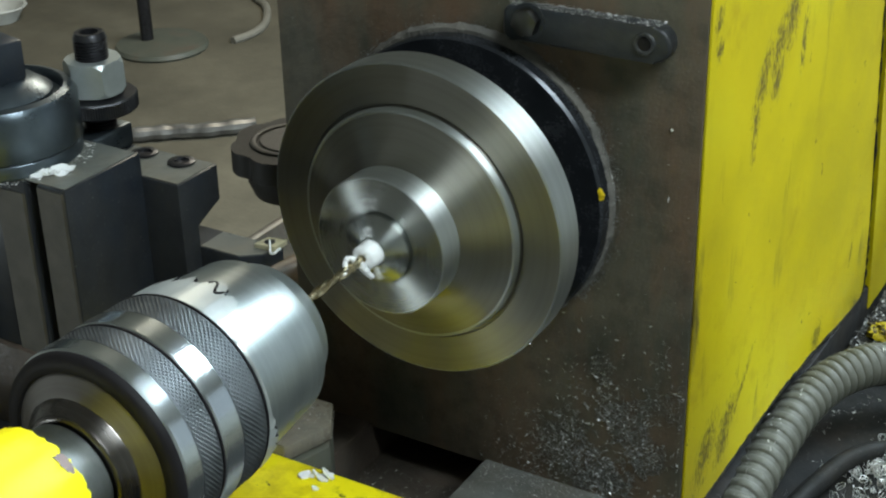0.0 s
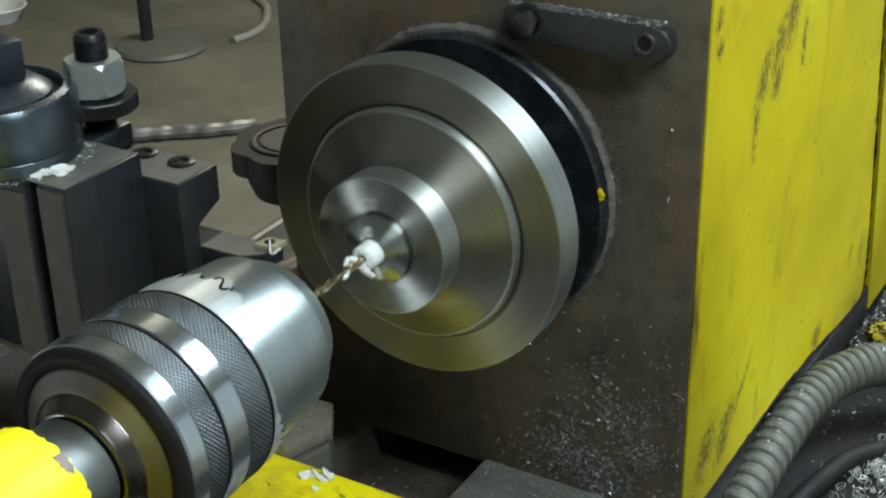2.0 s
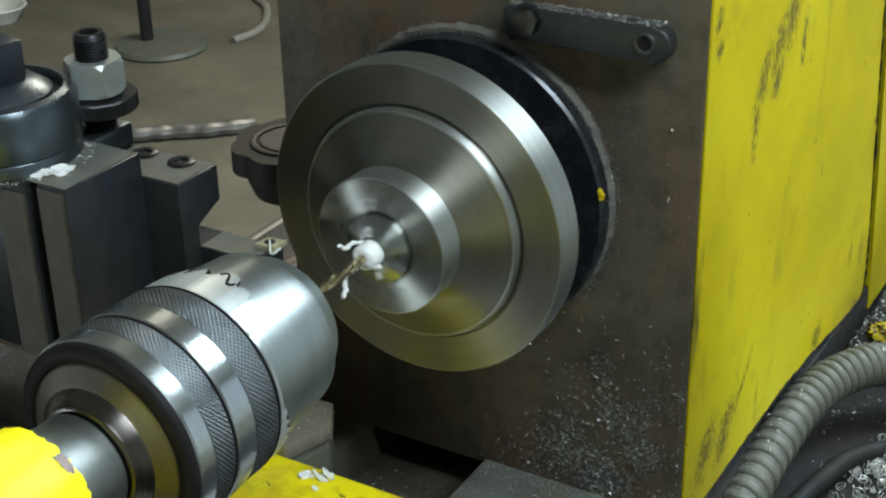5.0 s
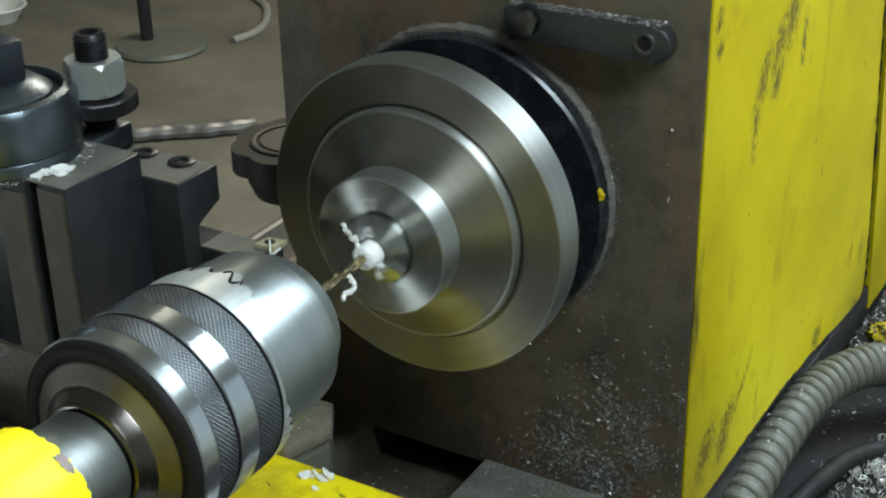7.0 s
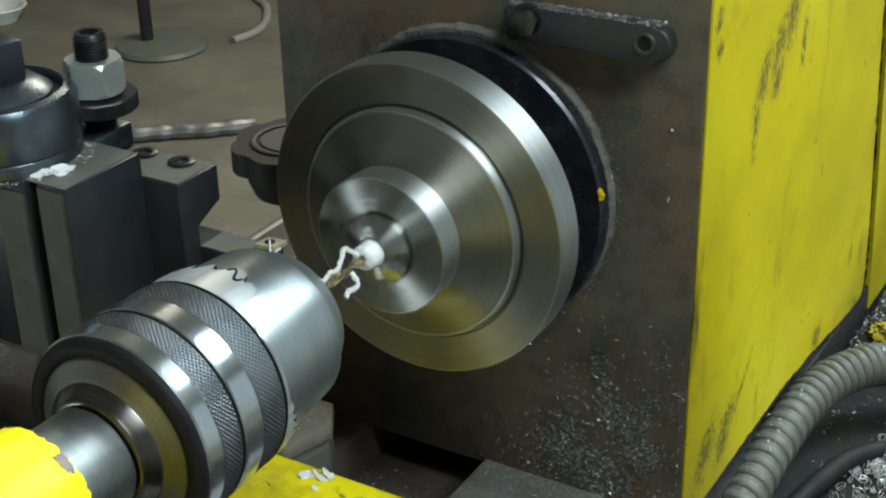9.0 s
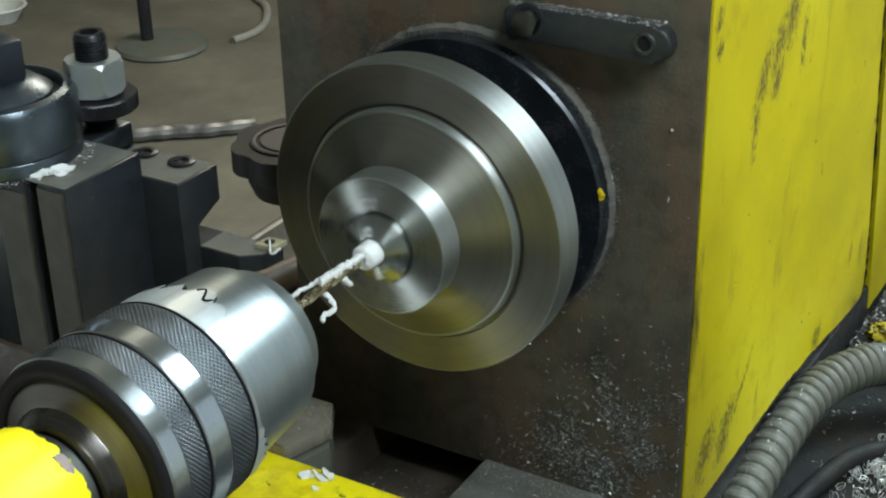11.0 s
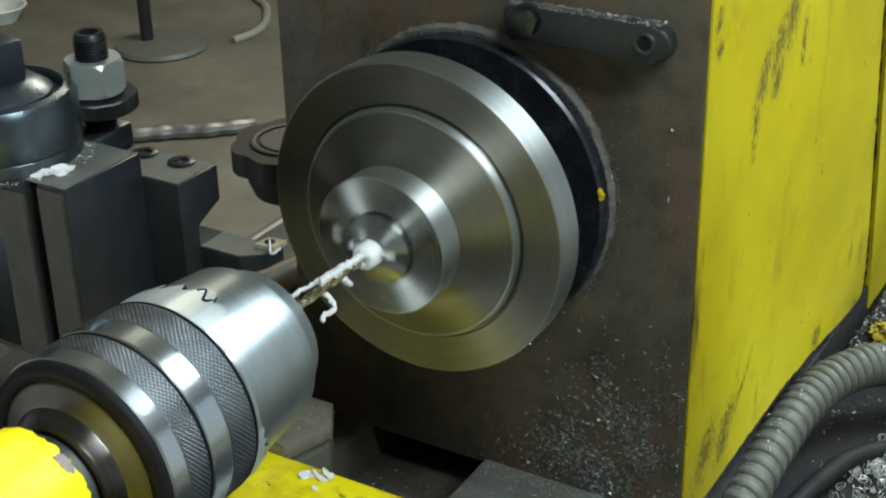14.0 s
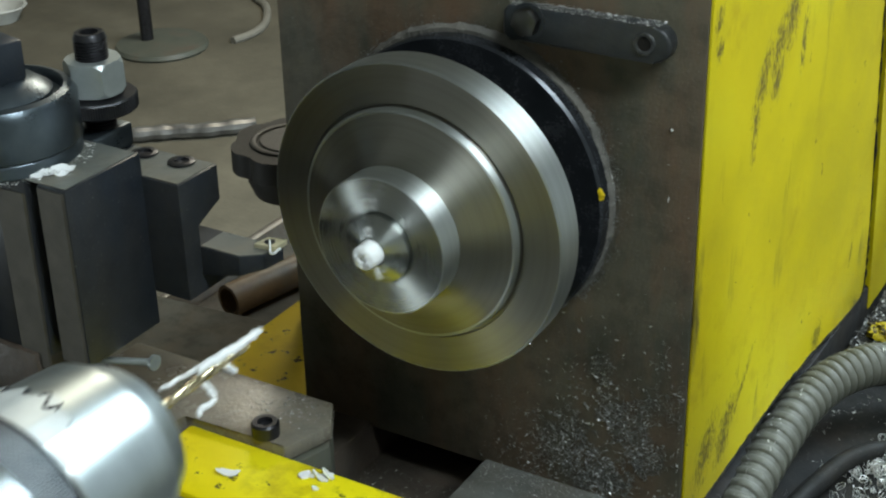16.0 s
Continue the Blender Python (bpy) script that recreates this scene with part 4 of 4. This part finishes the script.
def swarf():
    """Chips stuck in the oil, thickest low on the headstock face."""
    rng = random.Random(11)
    bright, dull = bmesh.new(), bmesh.new()

    def flake(p, size, normal, shine=1.0):
        out = bright if rng.random() < shine else dull
        n = Vector(normal)
        s = n.orthogonal().normalized()
        s.rotate(Matrix.Rotation(rng.uniform(0, 6.28), 3, n))
        o = n.cross(s)
        a, b = size * rng.uniform(0.5, 2.3), size * rng.uniform(0.15, 0.5)
        lift = n * size * rng.uniform(0.1, 0.6)
        q = Vector(p) + n * 0.12
        vs = [out.verts.new(v) for v in (q - s * a, q - o * b + lift, q + s * a + lift * 0.4, q + o * b)]
        out.faces.new((vs[0], vs[1], vs[2]))
        out.faces.new((vs[0], vs[2], vs[3]))
    for _ in range(46000):
        x, z = rng.gauss(56, 18), -112 + abs(rng.gauss(0, 36))
        if not (-40 < x < 80) or z > -8:
            continue
        clump = noise.noise(Vector((x / 14, z / 14, 3))) + 0.5 * noise.noise(Vector((x / 3.0, z / 3.0, 7))) + 0.5 * noise.noise(Vector((x, z, 5)))
        band = abs((z + 112) - (x - 14) * 0.66) / 34
        if clump > -0.22 + 0.8 * band * band:
            flake((x, 37.85, z), rng.choice((0.08, 0.1, 0.14, 0.18, 0.26, 0.4)), (0, -1, 0), 0.12)
    for _ in range(320):
        flake((min(79, rng.gauss(57, 16)), 37.7, -112 + abs(rng.gauss(0, 34))), rng.choice((0.25, 0.35, 0.45, 0.6)), (0, -1, 0), 0.9)
    for _ in range(1500):
        flake((rng.uniform(-45, 3), rng.uniform(-30, 37), -129.9), rng.choice((0.2, 0.3, 0.45)), (0, 0, 1), 0.2)
    for _ in range(2500):
        y = 37 - abs(rng.gauss(0, 9))
        flake((rng.uniform(5, 62), y, -111.8), rng.choice((0.12, 0.2, 0.3)), (0, 0, 1), 0.25)
    for _ in range(900):
        flake((rng.uniform(-74, 79), 37.8, rng.uniform(-110, 66)), rng.choice((0.15, 0.22)), (0, -1, 0), 0.12)
    for _ in range(9000):
        a, r = rng.uniform(-0.7, 3.0), 52.2 + abs(rng.gauss(0, 1.7))
        if noise.noise(Vector((a * 9, r * 0.5, 2))) > -0.25 - 0.02 * (55 - r):
            flake((r * math.cos(a), 37.9 - max(0, 54.2 - r) * rng.random(), r * math.sin(a)), rng.choice((0.12, 0.16, 0.24)), (0, -1, 0), 0.1)
    for _ in range(420):
        flake((rng.uniform(17, 68), 31.6 + rng.uniform(0, 6), 65.25), 0.4, (0, 0, 1))
    for _ in range(260):
        a = rng.gauss(0.75, 0.5)
        flake((53 * math.cos(a), 37.5, 53 * math.sin(a)), 0.35, (0, -1, 0), 0.5)
    for _ in range(900):
        flake((rng.uniform(5, 62), rng.uniform(-60, 37), -111.8), rng.choice((0.2, 0.3, 0.5)), (0, 0, 1), 0.3)
    for _ in range(2600):
        x, y = rng.uniform(86, 210), rng.uniform(60, 240)
        if noise.noise(Vector((x / 8, y / 8, 1))) > 0.1:
            flake((x, y, -149.0), rng.choice((0.3, 0.4, 0.7)), (0, 0, 1), 0.4)
    for _ in range(2600):
        x, y = rng.uniform(84, 128), rng.uniform(226, 300)
        if y > 226 + (x - 84) * 0.2:
            flake((x, y, -139.9), rng.choice((0.2, 0.35, 0.5, 0.8)), (0, 0, 1), 0.15)
    for p, d, n in HOSE_CHIPS:
        flake(p, rng.choice((0.12, 0.18, 0.25, 0.35, 0.6)), n, 0.3)
    for _ in range(420):
        x, y = rng.gauss(-42, 7), rng.gauss(-14, 6)
        if x < -31 and -32 < y < -5:
            flake((x, y, -75.9), rng.choice((0.2, 0.3, 0.5)), (0, 0, 1), 0.4)
    for _ in range(170):
        a, r = rng.uniform(-0.9, 0.75), 23.4 + abs(rng.gauss(0, 2.0))
        flake((-101 + r * math.cos(a), -69 + r * math.sin(a), 30.4), rng.choice((0.3, 0.45, 0.6)), (0, 0, 1))
    tagged(part("steel_dust", dull, M_DULLSWARF, None, "", 0), "dull grey chips and grit caked in oil", "swarf", kind="stuff")
    tagged(part("steel_swarf", bright, M_SWARF, None, "", 0), "fine bright steel chips stuck in oil", "swarf", kind="stuff")
    curls = bmesh.new()
    for _ in range(85):
        join(curls, curl((rng.gauss(120, 5), rng.gauss(146, 13), -147 + rng.random() * 4), rng.uniform(0.7, 2.2), rng.uniform(0.3, 1.6), rng.uniform(0.7, 2.0), rng.uniform(0.1, 0.19),
                         (rng.uniform(-1, 1), rng.uniform(-1, 1), rng.uniform(-.4, .4)), rng))
    tagged(part("swarf_nest", curls, M_SWARF, None), "tangle of bright curled swarf in the tray", "swarf", kind="stuff")
    def sheet(x, y, z, lx, ly, turned, tilt, bend):
        ring = []
        for i in range(13):
            a = 2 * math.pi * i / 13
            k = 1 + 0.5 * noise.noise(Vector((math.cos(a) * 1.7 + x, math.sin(a) * 1.7, y)))
            ring.append((lx * k * math.cos(a), ly * k * math.sin(a)))
        bm = prism(ring, 0, 0.5, "z", 0.12, 1)
        for v in bm.verts:
            v.co.z += bend * v.co.x * v.co.x
        m = Matrix.Translation((x, y, z)) @ Matrix.Rotation(radians(turned), 4, "Z") @ Matrix.Rotation(radians(tilt), 4, "X")
        bmesh.ops.transform(bm, matrix=m, verts=bm.verts)
        return bm
    for x, y, lx, ly, turned, tilt, r in CHIPS_ON_SADDLE:
        c = thing("plastic_chip", (x, y, -79), "flat white plastic chip lying on the yellow saddle", "chip", "chips on the saddle")
        part("shaving", sheet(x, y, -78.6, lx, ly, turned, tilt, 0.12), M_PLASTIC, c)
        if r:
            part("loop", curl((x + 0.8, y + 0.6, -77.6), r, 0.5, 1.1, 0.45, (0.5, 0.6, 0.6), random.Random(int(r * 10)), 6), M_PLASTIC, c)
    heap = bmesh.new()
    for x, y, lx, ly, turned, tilt in [(-79.6, -77.6, 2.9, 1.9, 30, 25), (-77.2, -75.6, 2.0, 1.5, 60, 12), (-75.0, -72.8, 3.2, 2.2, 40, 28), (-73.6, -70.8, 2.2, 1.7, 75, 10)]:
        join(heap, sheet(x, y, 31.0, lx, ly, turned, tilt, 0.06))
    for _ in range(5):
        join(heap, curl((rng.gauss(-76, 2), rng.gauss(-74.5, 1), 31.4), rng.uniform(0.7, 1.2), 0.4, 0.5, 0.45, (rng.uniform(-.4, .4), rng.uniform(-.4, .4), 1), rng, 6))
    tagged(part("plastic_shavings", heap, M_PLASTIC, None), "white plastic shavings on top of the tool post", "chips", kind="stuff")


swarf()

# ---- moving things ----
FEED = [(0.0, -6.2), (0.5, -5.6), (1.0, -5.2), (1.5, -4.7), (2.0, -3.9), (2.5, -3.4), (3.0, -3.3), (3.5, -2.5), (4.0, -1.9), (6.5, -0.4), (7.0, 0.0), (7.5, 0.4),
        (8.0, 1.0), (8.5, 1.4), (9.0, 1.7), (9.4, 1.7), (11.0, -10.8), (15.6, -10.8), (15.7, -12.2), (15.8, -24.5), (15.9, -45.0), (16.0, -66.7)]


def feed_at(t):
    for (t0, s0), (t1, s1) in zip(FEED, FEED[1:]):
        if t <= t1:
            return s0 + (s1 - s0) * (t - t0) / (t1 - t0)
    return FEED[-1][1]


def slide(ob, rows, add=(0, 0, 0)):
    base = BASE[ob]
    walk(ob, [(t, Matrix.Translation(at(base.x + add[0], base.y + s + add[1], base.z + add[2]))) for t, s in rows])


def motions():
    slide(CHUCK, FEED)
    slide(DRILL, FEED)
    slide(QUILL, FEED)
    back = [(0.0, 0.0), (15.6, 0.0)] + [(t, s + 10.8) for t, s in FEED if t > 15.6]
    slide(TAIL, back)
    # the spindle: a fifth of a turn each step of film
    rows = []
    for k in range(481):
        t = k / 30
        lag = 75 if 11.2 < t < 15.55 else 0
        rows.append((t, Matrix.Translation(at(0, 0, 0)) @ Matrix.Rotation(radians(-72 * k - lag), 4, "Y")))
    walk(WORK, rows)
    # chips swing about the line of sight across the drill's axis
    def swing(t, x, y, z, cw, flip=0):
        return (t, Matrix.Translation(at(x, y, z)) @ Matrix.Rotation(radians(cw), 4, Vector((-0.7147, 0, -0.6994))) @ Matrix.Rotation(radians(flip), 4, "Y"))
    late = [(t, s) for t, s in FEED if t > 15.6]
    # the hanging chip curls at the bush, then catches on the drill and rides with it
    early = [(0.0, -30.2, -36), (0.5, -30.6, -58), (1.0, -27.6, -72), (1.5, -27.4, -72), (2.0, -30.0, -40), (2.5, -30.2, -30), (3.0, -30.4, -44), (3.5, -29.2, -58), (4.2, -29.2, -52)]
    walk(HANG, [swing(t, 0.6, y, -0.6, cw, 180) for t, y, cw in early]
         + [swing(4.8, 0.7, -32, -0.7, -45, 120), swing(5.3, 0.8, -34, -0.8, -30, 60), swing(5.8, 0.3, -37.6, -0.3, 0, 0)]
         + [swing(t, 0.2, -38.0 + s, -0.2, 0) for t, s in FEED if 6.2 < t < 9.3]
         + [swing(11.0, 1.1, -50.0, -1.1, 0), swing(15.6, 1.1, -50.0, -1.1, 0)] + [swing(t, 1.1, -39.2 + s, -1.1, 0) for t, s in late])
    # the long shaving is drawn out of the bore with the drill
    slide(LONG, [(0.0, 21.0), (6.2, 21.0), (9.2, 21.0), (11.0, 0.0), (15.6, 0.0)] + [(t, s + 10.8) for t, s in late])
    # the stub sits at the foot of the bush until the drill draws it out
    walk(STUB, [swing(0.0, 0.7, -29.6, -0.7, 10), swing(1.0, 0.5, -27.6, -0.5, 30), swing(2.0, 0.7, -30.0, -0.7, 0), swing(3.0, 0.8, -30.0, -0.8, -8), swing(4.2, 0.7, -28.6, -0.7, -30), swing(6.3, 0.8, -26.6, -0.8, -30),
                swing(9.2, 0.5, -26.0, -0.5, -40), swing(11.0, -0.7, -39.8, 0.8, 0), swing(15.6, -0.7, -39.8, 0.8, 0)] + [swing(t, -0.7, -29.0 + s, 0.8, 0) for t, s in late])
    # the arched shaving comes out of the bore, springs up, swings over and follows the drill
    along = Vector((-4.9, -19.7, 5.0))

    def spring(t, y, way):
        return (t, Matrix.Translation(at(-0.3, y, 0.3)) @ along.rotation_difference(Vector(way)).to_matrix().to_4x4())
    walk(ARCH, [spring(0.0, 1, along), spring(4.3, 1, along), spring(5.2, -19, along), spring(5.7, -27, (0.1, -0.8, 0.5)), spring(6.1, -27.5, (0.4, -0.58, 0.71)), spring(6.5, -27.6, (10.5, -14, 18.3)),
                spring(7.0, -27.8, (2.4, -13.1, 18.3)), spring(7.5, -27.8, (-9, -14, 9)), swing(8.0, -0.5, -28.4, 0.5, 0), swing(8.5, -0.5, -28.4, 0.5, -9), swing(9.2, -0.5, -28.4, 0.5, -15), swing(10.1, -0.7, -33, 0.7, -15, -50), swing(11.0, -0.9, -37.0, 0.9, 5, -80), swing(15.6, -0.9, -37.0, 0.9, 5, -80)]
         + [swing(t, -0.9, -26.2 + s, 0.9, 5, -80) for t, s in late])


motions()
